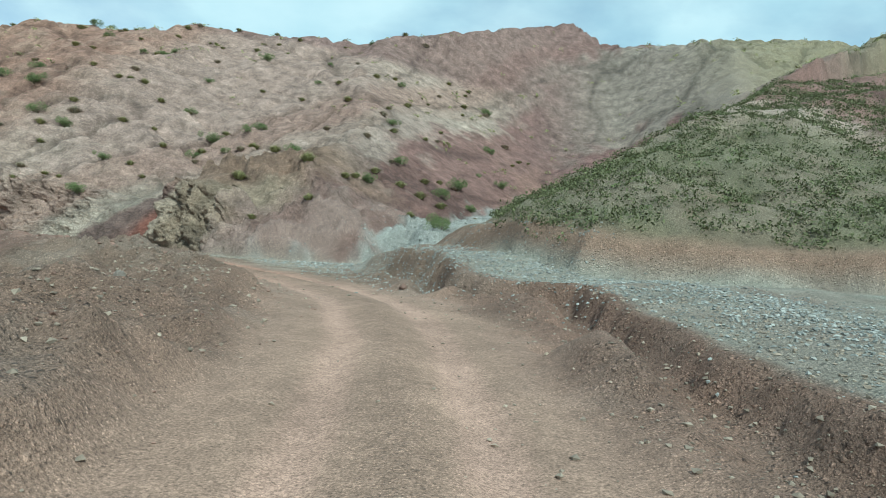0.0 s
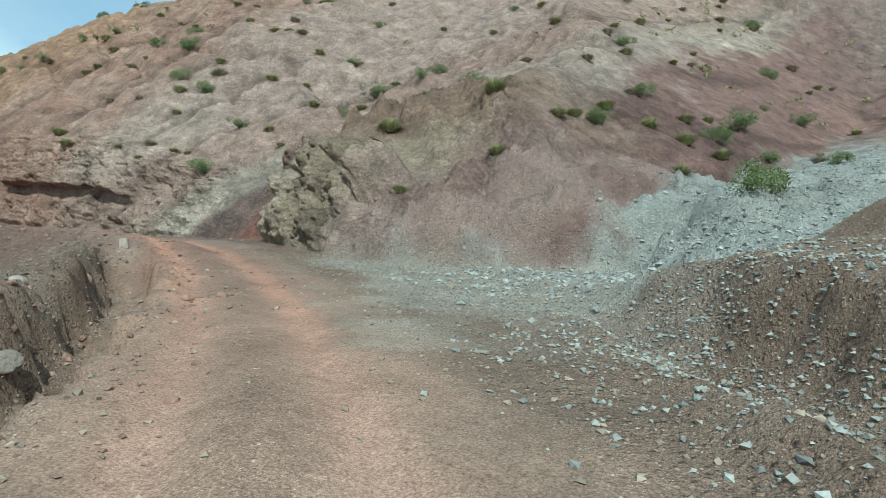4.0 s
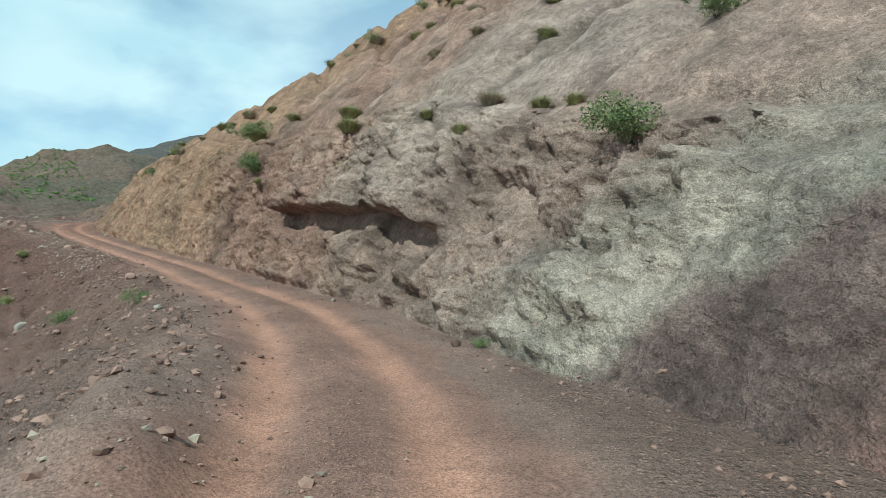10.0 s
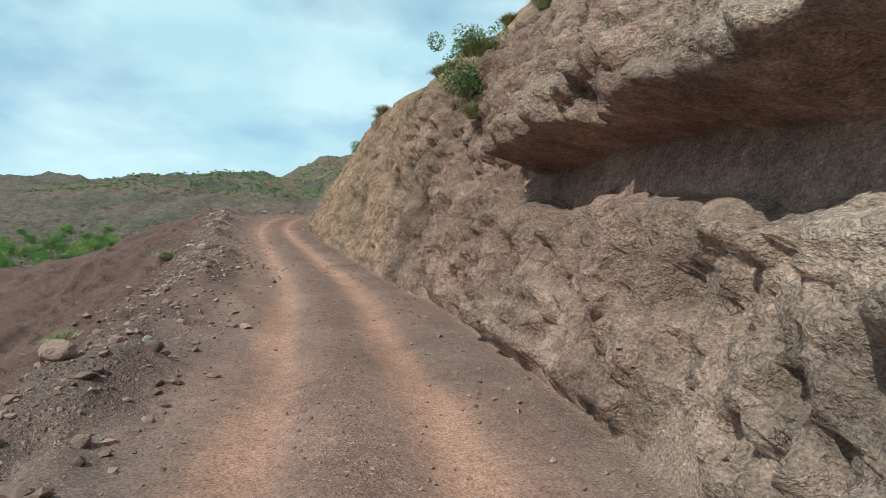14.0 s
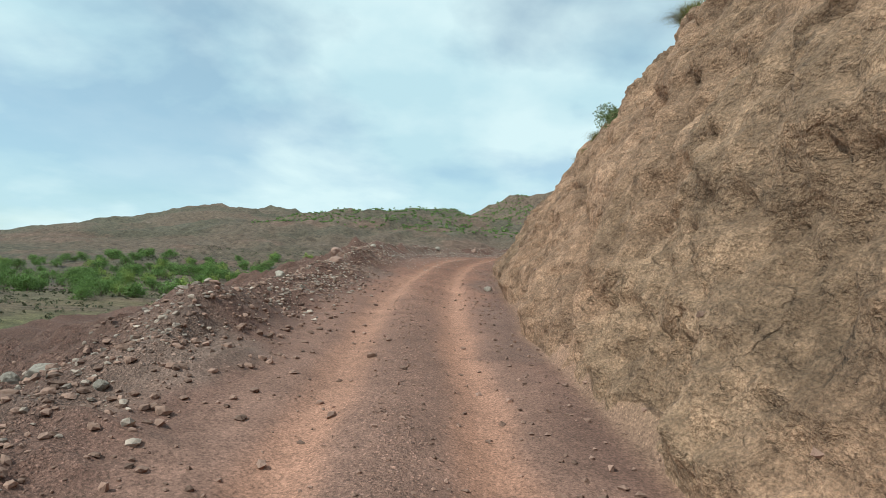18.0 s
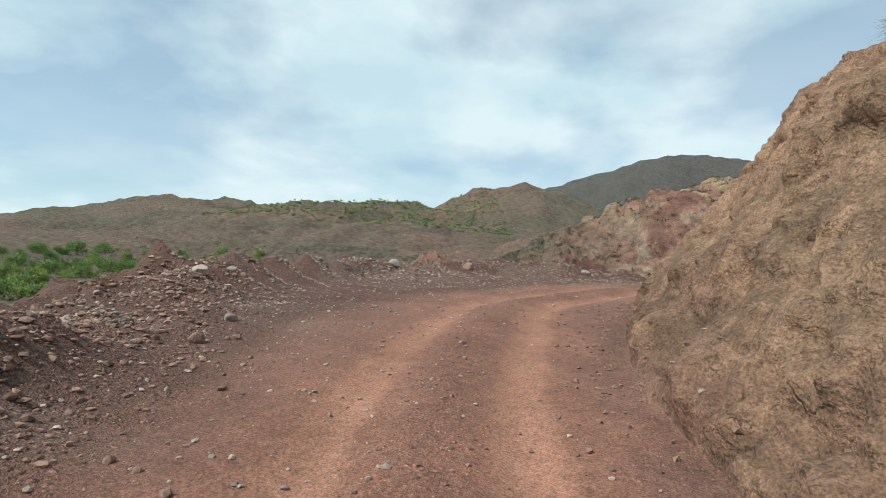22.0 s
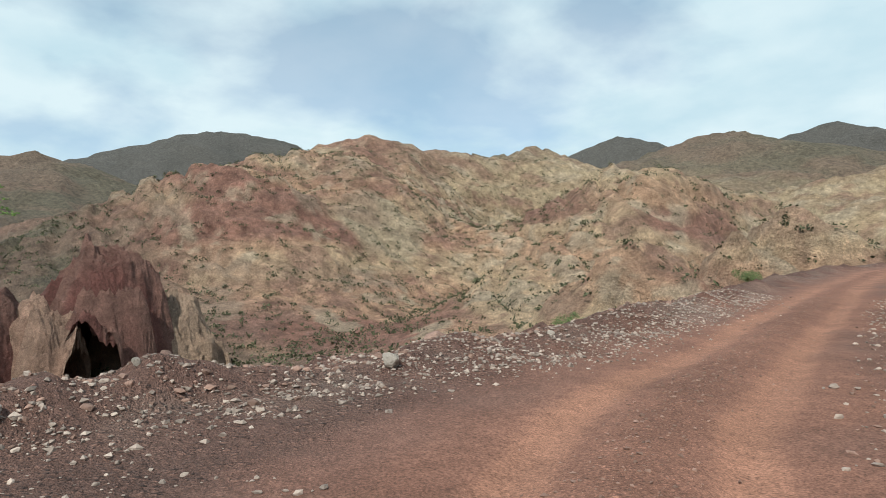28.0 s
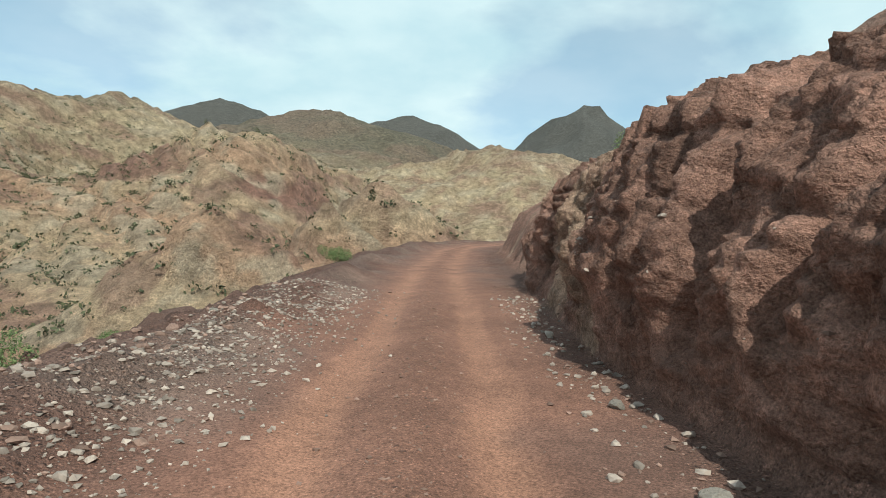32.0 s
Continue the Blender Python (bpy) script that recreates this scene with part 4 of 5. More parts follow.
SCRUB = plain("grey-green scrub", (0.125, 0.13, 0.062), 0.85, 0.4, 9.0, 0, True)
DARK_SCRUB = plain("dark dry scrub", (0.085, 0.085, 0.045), 0.85, 0.4, 3.0, 0, True)
LEAF_GREY = plain("grey-brown dry twigs", (0.34, 0.285, 0.2), 0.85, 0.35, 9.0, 0, True)
WOOD = plain("dry wood", (0.16, 0.12, 0.085), 0.9, 0.3, 12.0)
TREE_LEAF = plain("tree leaves", (0.15, 0.225, 0.06), 0.7, 0.45, 1.0, 0, True)
TREE_PALE = plain("yellow-green tree leaves", (0.26, 0.31, 0.075), 0.7, 0.4, 1.0, 0, True)

# a rough stone of twenty faces
PHI = (1 + 5 ** 0.5) / 2
ICO_V = np.array([(-1, PHI, 0), (1, PHI, 0), (-1, -PHI, 0), (1, -PHI, 0), (0, -1, PHI), (0, 1, PHI), (0, -1, -PHI), (0, 1, -PHI),
                  (PHI, 0, -1), (PHI, 0, 1), (-PHI, 0, -1), (-PHI, 0, 1)]) / 1.902
ICO_F = np.array([(0, 11, 5), (0, 5, 1), (0, 1, 7), (0, 7, 10), (0, 10, 11), (1, 5, 9), (5, 11, 4), (11, 10, 2), (10, 7, 6), (7, 1, 8),
                  (3, 9, 4), (3, 4, 2), (3, 2, 6), (3, 6, 8), (3, 8, 9), (4, 9, 5), (2, 4, 11), (6, 2, 10), (8, 6, 7), (9, 8, 1)])
rng = np.random.RandomState(11)


OCT_V = np.array([(1, 0, 0), (-1, 0, 0), (0, 1, 0), (0, -1, 0), (0, 0, 1), (0, 0, -1)], float)
OCT_F = np.array([(0, 2, 4), (2, 1, 4), (1, 3, 4), (3, 0, 4), (2, 0, 5), (1, 2, 5), (3, 1, 5), (0, 3, 5)])


def scatter(name, places, sizes, material, label, category, fine=False):
    """Many small stones as one piece of stuff."""
    n = len(places)
    shape_v, shape_f = (OCT_V, OCT_F) if fine else (ICO_V, ICO_F)
    v = shape_v[None] * rng.uniform(0.62, 1.25, (n, len(shape_v), 1))
    v = np.einsum("nij,nkj->nki", np.linalg.qr(rng.normal(0, 1, (n, 3, 3)))[0], v)
    a = rng.uniform(0, 2 * math.pi, n)
    v = v * rng.uniform((0.7, 0.6, 0.4), (1.3, 1.0, 0.75), (n, 3))[:, None]
    c, s = np.cos(a)[:, None], np.sin(a)[:, None]
    v = np.stack([v[..., 0] * c - v[..., 1] * s, v[..., 0] * s + v[..., 1] * c, v[..., 2]], -1)
    v = v * np.asarray(sizes)[:, None, None] + np.asarray(places)[:, None]
    f = shape_f[None] + (np.arange(n) * len(shape_v))[:, None, None]
    me = mesh_from(name, v.reshape(-1, 3), f.reshape(-1, 3), material)
    return tagged(new(name, me), label, category, kind="stuff")


def strewn(n, s_range, d_mid, d_spread, small=0.018, big=0.09, power=2.6):
    """Places and sizes of stones along the road: d_mid gives the side distance by length."""
    s = rng.uniform(*s_range, n)
    d = d_mid(s) + rng.normal(0, 1, n) * d_spread
    size = small + (big - small) * rng.uniform(0, 1, n) ** power
    out = []
    for a, b, r in zip(s, d, size):
        x, y = beside(a, b)
        z, _ = drop(x, y, 120)
        out.append((x, y, z + r * 0.2))
    return out, size


edge_of = lambda s: -np.interp(s, AT, EDGE)
foot_of = lambda s: np.interp(s, AT, FOOT)

scatter("verge_gravel", *strewn(7000, (2, 142), lambda s: edge_of(s) * 0.92 + 0.1, 0.5, 0.008, 0.04, 2.4), RED_STONE, "loose reddish gravel along the outer verge", "gravel", True)
scatter("bank_stones", *strewn(11000, (64, 142), lambda s: edge_of(s) - 0.2 + 0.35 * np.sin(s / 4), 0.45, 0.01, 0.055, 2.8), PALE_STONE, "pale broken stones heaped along the outer bank", "stones")
scatter("bank_rubble", *strewn(9000, (44, 142), lambda s: edge_of(s) - 0.6, 0.7, 0.01, 0.07, 2.8), RED_STONE, "reddish rubble along the outer bank", "stones")
scatter("slope_rubble", *strewn(2600, (20, 70), lambda s: edge_of(s) - 1.7, 1.3, 0.015, 0.11, 2.8), RED_STONE, "rubble tipped down the outer slope", "stones")
scatter("foot_gravel", *strewn(4500, (34, 145), lambda s: foot_of(s) - 0.45, 0.35, 0.008, 0.05, 2.8), RED_STONE, "loose stones along the foot of the cut bank", "gravel", True)
scatter("foot_stones", *strewn(900, (112, 142), lambda s: foot_of(s) - 0.5, 0.3, 0.012, 0.06, 2.4), PALE_STONE, "pale stones fallen at the foot of the bank", "stones")
scatter("track_gravel", *strewn(7000, (36, 142), lambda s: s * 0 - 0.12, 0.28, 0.006, 0.03, 2.6), RED_STONE, "gravel left between the wheel ruts", "gravel", True)
scatter("start_gravel", *strewn(8500, (0, 43), lambda s: edge_of(s) - 1.5, 1.4, 0.01, 0.06, 3.2), TAN_STONE, "pale stones on the rubble slope beside the track", "stones", True)
scatter("verge_stones", *strewn(9000, (2, 34), lambda s: 4.2 + 0 * s, 1.5, 0.008, 0.05, 3.0), TAN_STONE, "stones on the bank between the track and the wash", "stones", True)
scatter("fan_gravel", *strewn(15000, (2, 23), lambda s: np.interp(s, [2, 10, 14, 18, 23], [7.0, 6.6, 4.9, 4.6, 5.0]), 1.2, 0.012, 0.06, 2.4), GREY_STONE, "pale grey gravel spread over the fan", "gravel", True)
scatter("heap_rubble", *strewn(9000, (66, 112), lambda s: edge_of(s) - 0.1, 0.8, 0.01, 0.06, 2.6), RED_STONE, "dark red rubble heaped along the outer bank", "rubble")
scatter("rim_gravel", *strewn(8000, (100, 142), lambda s: edge_of(s) + 0.9, 0.45, 0.008, 0.05, 2.6), PALE_STONE, "pale gravel along the rim of the ravine", "gravel", True)
scatter("turnout_stones", *strewn(5000, (92, 116), lambda s: s * 0 - 4.2, 2.4, 0.008, 0.036, 2.8), PALE_STONE, "pale stones strewn over the wide turning place", "stones")
scatter("pad_gravel", *strewn(5000, (21, 36), lambda s: s * 0 + 4.6, 1.8, 0.008, 0.05, 2.8), TAN_STONE, "tan and grey gravel at the mouth of the wash", "gravel", True)
wash_places, wash_sizes = [], []
for _ in range(6500):
    i = rng.randint(4, len(WASH) - 22)
    t = rng.uniform()
    p = WASH[i] * (1 - t) + WASH[i + 1] * t
    x, y = p[0] + rng.normal(0, 2.0), p[1] + rng.normal(0, 2.0)
    r = 0.015 + 0.10 * rng.uniform() ** 3.0
    if along(np.array([[x]]), np.array([[y]]))[1][0, 0] < 3.2:
        continue
    z, _ = drop(x, y, 120)
    wash_places.append((x, y, z + r * 0.2))
    wash_sizes.append(r)
scatter("wash_stones", wash_places, np.array(wash_sizes), GREY_STONE, "pale grey stones filling the dry wash", "stones", True)


# boulders and blocks one can count
def boulder_mesh(name, seed, material, squash=0.75, sharp=0.5):
    bm = bmesh.new()
    bmesh.ops.create_icosphere(bm, subdivisions=3, radius=1.0)
    r = random.Random(seed)
    planes = [(Vector((r.gauss(0, 1), r.gauss(0, 1), r.gauss(0, 0.8))).normalized(), r.uniform(0.55, 0.85)) for _ in range(9)]
    for v in bm.verts:
        c = v.co.copy()
        for n, h in planes:
            over = c.dot(n) - h
            if over > 0:
                c -= n * over * (0.75 + 0.25 * sharp)
        c *= 1 + 0.09 * noise.noise(c * 2.3 + Vector((seed, 0, 0))) + 0.04 * noise.noise(c * 6)
        v.co = Vector((c.x, c.y * 0.85, c.z * squash))
    me = bpy.data.meshes.new(name)
    bm.to_mesh(me)
    bm.free()
    me.materials.append(material)
    return me


BOULDERS = {"red": [boulder_mesh("boulder", k, BOULDER_RED) for k in range(4)], "pale": [boulder_mesh("boulder", 20 + k, BOULDER_PALE, 0.7) for k in range(4)]}


def boulder(tone, x, y, size, label, group="boulders beside the track", sink=0.25):
    z, _ = drop(x, y, 120)
    ob = new("boulder", random.choice(BOULDERS[tone]))
    ob.matrix_world = pose(x, y, z + size * (0.62 - sink), random.uniform(-15, 15), random.uniform(-15, 15), random.uniform(0, 360)) @ Matrix.Scale(size, 4)
    return tagged(ob, label, "boulder", group)


# tone, length along the road, distance to its right, half size
for tone, s, d, size in [("pale", 84.0, 1.4, 0.12), ("red", 77.6, -2.7, 0.13), ("pale", 80.4, -2.9, 0.13), ("pale", 100.9, -5.0, 0.17), ("pale", 101.6, -4.9, 0.1),
                         ("pale", 98.5, -3.1, 0.1), ("red", 109.2, -8.6, 0.42), ("red", 109.8, -8.9, 0.36), ("red", 112.4, -7.6, 0.26), ("red", 113.2, -7.2, 0.22), ("red", 97.0, -2.9, 0.1), ("pale", 130.6, 1.7, 0.1), ("pale", 136.2, 1.75, 0.1),
                         ("pale", 62.5, -5.2, 0.25), ("red", 58.0, -2.7, 0.16), ("red", 55.5, -3.4, 0.2), ("pale", 40.2, 2.7, 0.06), ("pale", 39.4, 2.8, 0.07),
                         ("red", 47.0, 1.9, 0.10), ("pale", 52.7, 1.45, 0.08), ("red", 71.0, -2.7, 0.22), ("pale", 74.0, -3.2, 0.2), ("red", 86.5, -2.9, 0.22),
                         ("red", 90.0, -3.6, 0.28), ("pale", 115.7, -4.6, 0.15), ("pale", 108.5, -6.5, 0.2), ("red", 111.0, -6.0, 0.18), ("pale", 121.0, -3.4, 0.16),
                         ("red", 124.5, -4.2, 0.24), ("pale", 132.5, 1.7, 0.08), ("pale", 128.3, 1.7, 0.07), ("red", 15.3, 1.8, 0.12), ("pale", 24.0, -2.7, 0.2),
                         ("pale", 27.5, -3.4, 0.22), ("red", 31.0, -2.8, 0.18), ("pale", 8.0, -3.6, 0.09), ("pale", 5.5, -4.4, 0.1), ("red", 12.0, -4.5, 0.12)]:
    boulder(tone, *beside(s, d), size, "rough pale boulder lying on the stony verge" if tone == "pale" else "rough reddish boulder lying on the stony verge")
for k in range(60):
    s = random.uniform(46, 140)
    d = -np.interp(s, AT, EDGE) - random.uniform(-0.4, 1.0)
    boulder(random.choice(("red", "pale", "red")), *beside(s, d), random.uniform(0.05, 0.11), "small angular rock in the bank along the track")

# the squared stone block on the outer verge
bm = bmesh.new()
bmesh.ops.create_cube(bm, size=1.0)
for v in bm.verts:
    k = 0.8 if v.co.z > 0 else 1.0
    v.co = Vector((v.co.x * 0.42 * k, v.co.y * 0.36 * k, v.co.z * 0.46))
bmesh.ops.bevel(bm, geom=bm.edges[:], offset=0.035, segments=2, affect="EDGES")
bmesh.ops.subdivide_edges(bm, edges=bm.edges[:], cuts=1, use_grid_fill=True)
for v in bm.verts:
    v.co += Vector((1, 1, 1)) * 0.012 * noise.noise(v.co * 9)
block = part("stone_block", bm, BOULDER_PALE)
bx, by = beside(36.4, -1.85)
block.matrix_world = pose(bx, by, drop(bx, by, 120)[0] + 0.11, 3, -2, 25) @ Matrix.Scale(0.66, 4)
tagged(block, "squared pale stone block standing on the verge", "stone block")


# ---- plants ----
def leaf_mesh(name, centres, size, material, r, up=0.3, slim=0.5):
    """Small folded leaves at the given places."""
    verts, faces = [], []
    for c in centres:
        a = Vector((r.gauss(0, 1), r.gauss(0, 1), r.gauss(up, 0.8))).normalized()
        b = a.cross(Vector((r.gauss(0, 1), r.gauss(0, 1), r.gauss(0, 1)))).normalized()
        n = a.cross(b)
        k = size * r.uniform(0.6, 1.3)
        i = len(verts)
        verts += [c - a * k, c + b * k * slim + n * k * 0.2, c + a * k, c - b * k * slim + n * k * 0.2]
        faces += [(i, i + 1, i + 2), (i, i + 2, i + 3)]
    return mesh_from(name, [tuple(v) for v in verts], faces, material)


def blade_mesh(name, n, length, spread_of, material, r):
    verts, faces = [], []
    for _ in range(n):
        a = r.uniform(0, 2 * math.pi)
        lean = r.uniform(0.05, spread_of)
        out = Vector((math.cos(a), math.sin(a), 0))
        root = out * r.uniform(0, 0.22)
        k = length * r.uniform(0.6, 1.15)
        side = Vector((-out.y, out.x, 0)) * 0.0042
        i = len(verts)
        mid, tip = root + out * lean * k * 0.35 + Vector((0, 0, k * 0.5)), root + out * lean * k * 0.75 + Vector((r.gauss(0, 0.04), r.gauss(0, 0.04), k * max(0.25, 1 - 0.45 * lean)))
        verts += [root - side, root + side, mid + side, mid - side, tip]
        faces += [(i, i + 1, i + 2, i + 3), (i + 3, i + 2, i + 4)]
    return mesh_from(name, [tuple(v) for v in verts], faces, material)


def stem_mesh(name, n, length, r):
    bm = bmesh.new()
    for _ in range(n):
        a, lean = r.uniform(0, 2 * math.pi), r.uniform(0.1, 0.9)
        tip = Vector((math.cos(a) * lean, math.sin(a) * lean, 1.0)).normalized() * length * r.uniform(0.6, 1)
        m = Vector((0, 0, 1)).rotation_difference(tip).to_matrix().to_4x4()
        bmesh.ops.create_cone(bm, segments=5, radius1=0.018, radius2=0.005, depth=tip.length, matrix=m @ Matrix.Translation((0, 0, tip.length / 2)))
    me = bpy.data.meshes.new(name)
    bm.to_mesh(me)
    bm.free()
    me.materials.append(WOOD)
    return me


def bush_kind(seed, kind):
    r = random.Random(seed)
    root = new("bush")
    new("woody_base", stem_mesh("woody_base", 9, 0.55, r)).parent = root
    if kind == "green":
        spots = []
        blobs = [(Vector((r.gauss(0, 0.28), r.gauss(0, 0.28), r.uniform(0.25, 0.62))), r.uniform(0.2, 0.32)) for _ in range(12)]
        for _ in range(3200):
            c, k = r.choice(blobs)
            v = Vector((r.gauss(0, 1), r.gauss(0, 1), r.gauss(0, 1))).normalized() * k * r.uniform(0.6, 1.05)
            if (c + v).z > 0.02:
                spots.append(c + v)
        me = leaf_mesh("crown", spots, 0.03, LEAF_GREEN, r)
    else:
        me = blade_mesh("crown", 1500 if kind == "olive" else 1300, 0.55, 1.5, LEAF_OLIVE if kind == "olive" else LEAF_GREY, r)
    new("crown", me).parent = root
    return root


KINDS = {"green": [bush_kind(1, "green"), bush_kind(2, "green")], "olive": [bush_kind(3, "olive"), bush_kind(4, "olive")], "grey": [bush_kind(5, "grey"), bush_kind(6, "grey")]}
SAYS = {"green": "leafy green bush rooted in the rocky slope", "olive": "olive-yellow spiky shrub on the rocky slope", "grey": "dry grey-brown tussock on the rocky slope"}
first_use = {id(o): True for v in KINDS.values() for o in v}


def bush(kind, x, y, size, top=120):
    z, normal = drop(x, y, top)
    src = random.choice(KINDS[kind])
    m = pose(x, y, z - 0.03, normal.y * -14, normal.x * 14, random.uniform(0, 360)) @ Matrix.Scale(size, 4)
    if first_use[id(src)]:
        first_use[id(src)] = False
        src.matrix_world = m
        return tagged(src, SAYS[kind], "bush", "bushes on the slopes")
    src_scale = src.scale.copy()
    ob = copy_thing(src, m)
    ob.matrix_basis = m
    return tagged(ob, SAYS[kind], "bush", "bushes on the slopes")


# the bushes one can tell apart: kind, place, size
for kind, x, y, size in [("olive", -38.6, 42.4, 0.90), ("olive", -32.6, 41.4, 0.50), ("olive", -30.6, 40.9, 0.50), ("grey", -31.2, 42.3, 0.80), ("green", -48.9, 42.9, 1.20), ("olive", -58.1, 44.3, 1.00), ("olive", -38.4, 42.4, 1.00), ("green", -21.3, 47.3, 0.80),
                         ("grey", -38.0, 45.6, 0.70), ("grey", -35.1, 45.1, 0.60), ("olive", -48.7, 43.0, 1.30), ("olive", -25.3, 48.8, 0.60), ("olive", -27.7, 48.5, 0.90), ("green", -34.1, 47.8, 1.00), ("olive", -32.3, 49.2, 0.80), ("olive", -24.9, 53.7, 0.90),
                         ("green", -21.3, 50.7, 1.20), ("olive", -20.7, 52.0, 0.80), ("olive", -17.5, 49.7, 1.20), ("olive", -15.5, 49.1, 1.20), ("olive", -32.6, 45.9, 0.90), ("olive", -44.3, 49.1, 0.90), ("grey", -50.2, 50.5, 0.90), ("green", -50.6, 50.3, 0.70),
                         ("olive", -20.9, 47.9, 0.90), ("olive", -13.7, 36.8, 1.10), ("olive", -9.8, 37.7, 1.20), ("green", -24.7, 53.8, 0.80), ("olive", -26.9, 52.7, 0.80), ("green", -18.0, 52.1, 0.90), ("green", -18.7, 51.6, 0.80), ("green", 2.1, 62.7, 1.00),
                         ("olive", -3.2, 43.0, 1.10), ("green", -2.0, 45.3, 1.00), ("green", -0.7, 48.9, 1.20), ("olive", 2.6, 31.4, 1.00), ("green", 3.1, 56.0, 0.90), ("green", -1.2, 32.7, 1.10), ("olive", -3.3, 37.1, 0.70), ("green", -37.7, 52.0, 1.20),
                         ("green", -40.5, 51.9, 1.00), ("grey", -31.2, 47.8, 1.20), ("green", -31.3, 46.8, 1.00), ("olive", -30.8, 54.7, 0.80), ("olive", -55.6, 34.1, 0.7), ("olive", -68.1, 42.2, 0.8), ("green", -65.0, 41.9, 0.7), ("olive", -70.1, 42.3, 0.8),
                         ("olive", -72.5, 42.5, 0.7), ("grey", -62.1, 42.7, 1.0), ("olive", -61.4, 42.4, 1.1), ("green", -87.1, 66.1, 0.8), ("olive", -87.9, 69.5, 0.7), ("olive", -82.5, 55.5, 0.9), ("grey", -81.9, 59.7, 0.9), ("green", -98.5, 76.5, 1.0),
                         ("green", -97.5, 59.5, 0.9), ("green", -100.0, 65.5, 0.8), ("olive", -97.0, 55.5, 0.8), ("grey", -94.6, 47.3, 0.8), ("olive", -83.0, 31.8, 0.7), ("green", -41.1, 34.4, 0.6), ("olive", -48.4, 33.2, 0.9), ("olive", -44.9, 32.3, 0.8),
                         ("green", -25.9, 40.5, 0.95), ("olive", -31.5, 44.5, 0.7), ("olive", -36.5, 41.3, 0.95), ("green", -44.7, 41.4, 1), ("olive", -45.3, 41.7, 1.1), ("olive", -43.6, 41.2, 0.6), ("olive", -19.5, 45.9, 0.7), ("olive", -8.9, 35, 0.8),
                         ("olive", -7.7, 38.9, 0.8), ("olive", -11.4, 32.9, 0.6), ("green", -6.8, 53.9, 0.8), ("grey", -58.1, 41.9, 0.9), ("green", -36.1, 35.4, 0.45), ("green", -26.9, 38.4, 0.2), ("olive", -36.4, 40.9, 0.4), ("green", -26.2, 43.6, 0.7),
                         ("olive", -22.5, 42.3, 0.6), ("olive", -24, 43.4, 0.7), ("olive", -29.2, 42, 0.6), ("olive", -27.9, 41.6, 0.5), ("olive", -84.4, 65, 0.9), ("green", -84.9, 69.5, 0.8), ("grey", -83.6, 61.5, 0.7)]:
    bush(kind, x, y, size)
# the others, thinner the higher the slope
for k in range(185):
    s, d = random.uniform(30, 72), random.uniform(11, 46)
    x, y = beside(s, d)
    if x < -62 or (d < 9 and s < 46):
        continue
    bush(random.choice(("green", "olive", "olive", "grey")), x, y, random.uniform(0.45, 1.0))
for k in range(26):
    s = random.uniform(63, 108)
    bush(random.choice(("olive", "grey", "olive")), *beside(s, np.interp(s, AT, FOOT) + random.uniform(3.6, 6)), random.uniform(0.5, 0.9))


# low shrubs too many to count
def tufts(name, places, sizes, material, label, leaves=14, slim=0.35, grain_of=0.34):
    n = len(places)
    off = rng.normal(0, 1, (n, leaves, 3)) * np.array([0.42, 0.42, 0.22]) + np.array([0, 0, 0.3])
    a = rng.normal(0, 1, (n, leaves, 3))
    a /= np.linalg.norm(a, axis=-1, keepdims=True)
    b = np.cross(a, rng.normal(0, 1, (n, leaves, 3)))
    b /= np.linalg.norm(b, axis=-1, keepdims=True)
    sz = np.asarray(sizes)[:, None, None]
    c = np.asarray(places)[:, None] + off * sz
    k = sz * grain_of * rng.uniform(0.6, 1.3, (n, leaves, 1))
    v = np.stack([c - a * k, c + b * k * slim, c + a * k, c - b * k * slim], 2).reshape(-1, 3)
    f = np.arange(n * leaves * 4).reshape(-1, 4)
    return tagged(new(name, mesh_from(name, v, f, material)), label, "shrubs", kind="stuff")


def patch(n, xr, yr, size, keep):
    """Places on the ground inside a rectangle, where keep allows them, and sizes."""
    x, y = rng.uniform(*xr, (1, n)), rng.uniform(*yr, (1, n))
    z, s, d, e, w, gap = ground(x, y)
    ok = keep(x, y, z, s, d, gap)[0]
    return np.stack([x[0], y[0], z[0] - 0.03], -1)[ok], size * rng.uniform(0.5, 1.3, n)[ok]


def on_slope(x, y, z, s, d, gap):
    return (s < 26) & (d > 6.5) & (x > 1.2) & (gap > 4.5) & (y > 17.4 + 0.05 * x)


def well_off(x, y, z, s, d, gap):
    return np.abs(d) > 22


def anywhere(x, y, z, s, d, gap):
    return z > -99


tufts("slope_shrubs", *patch(9000, (-3, 34), (16, 50), 0.36, on_slope), SCRUB, "low grey-green cushions of scrub on the stony slope", 34, 0.45, 0.15)
tufts("slope_shrubs_green", *patch(1100, (-3, 40), (16, 60), 0.32, on_slope), LEAF_GREEN, "small green shrubs on the stony slope", 34, 0.45, 0.15)
tufts("slope_shrubs_high", *patch(3800, (8, 85), (35, 115), 0.42, on_slope), SCRUB, "low grey-green cushions of scrub high on the slope", 18, 0.5, 0.2)
tufts("hill_shrubs", *patch(900, (-60, 60), (55, 150), 0.5, anywhere), LEAF_OLIVE, "scattered low shrubs high on the hill")
tufts("ravine_shrubs", *patch(9000, (-330, -105), (45, 330), 1.1, well_off), DARK_SCRUB, "dark low shrubs dotted over the ravine's far wall", 14, 0.6, 0.24)
tufts("valley_scrub", *patch(4500, (-420, -90), (-120, 60), 0.8, well_off), DARK_SCRUB, "low scrub on the valley sides", 10, 0.6)


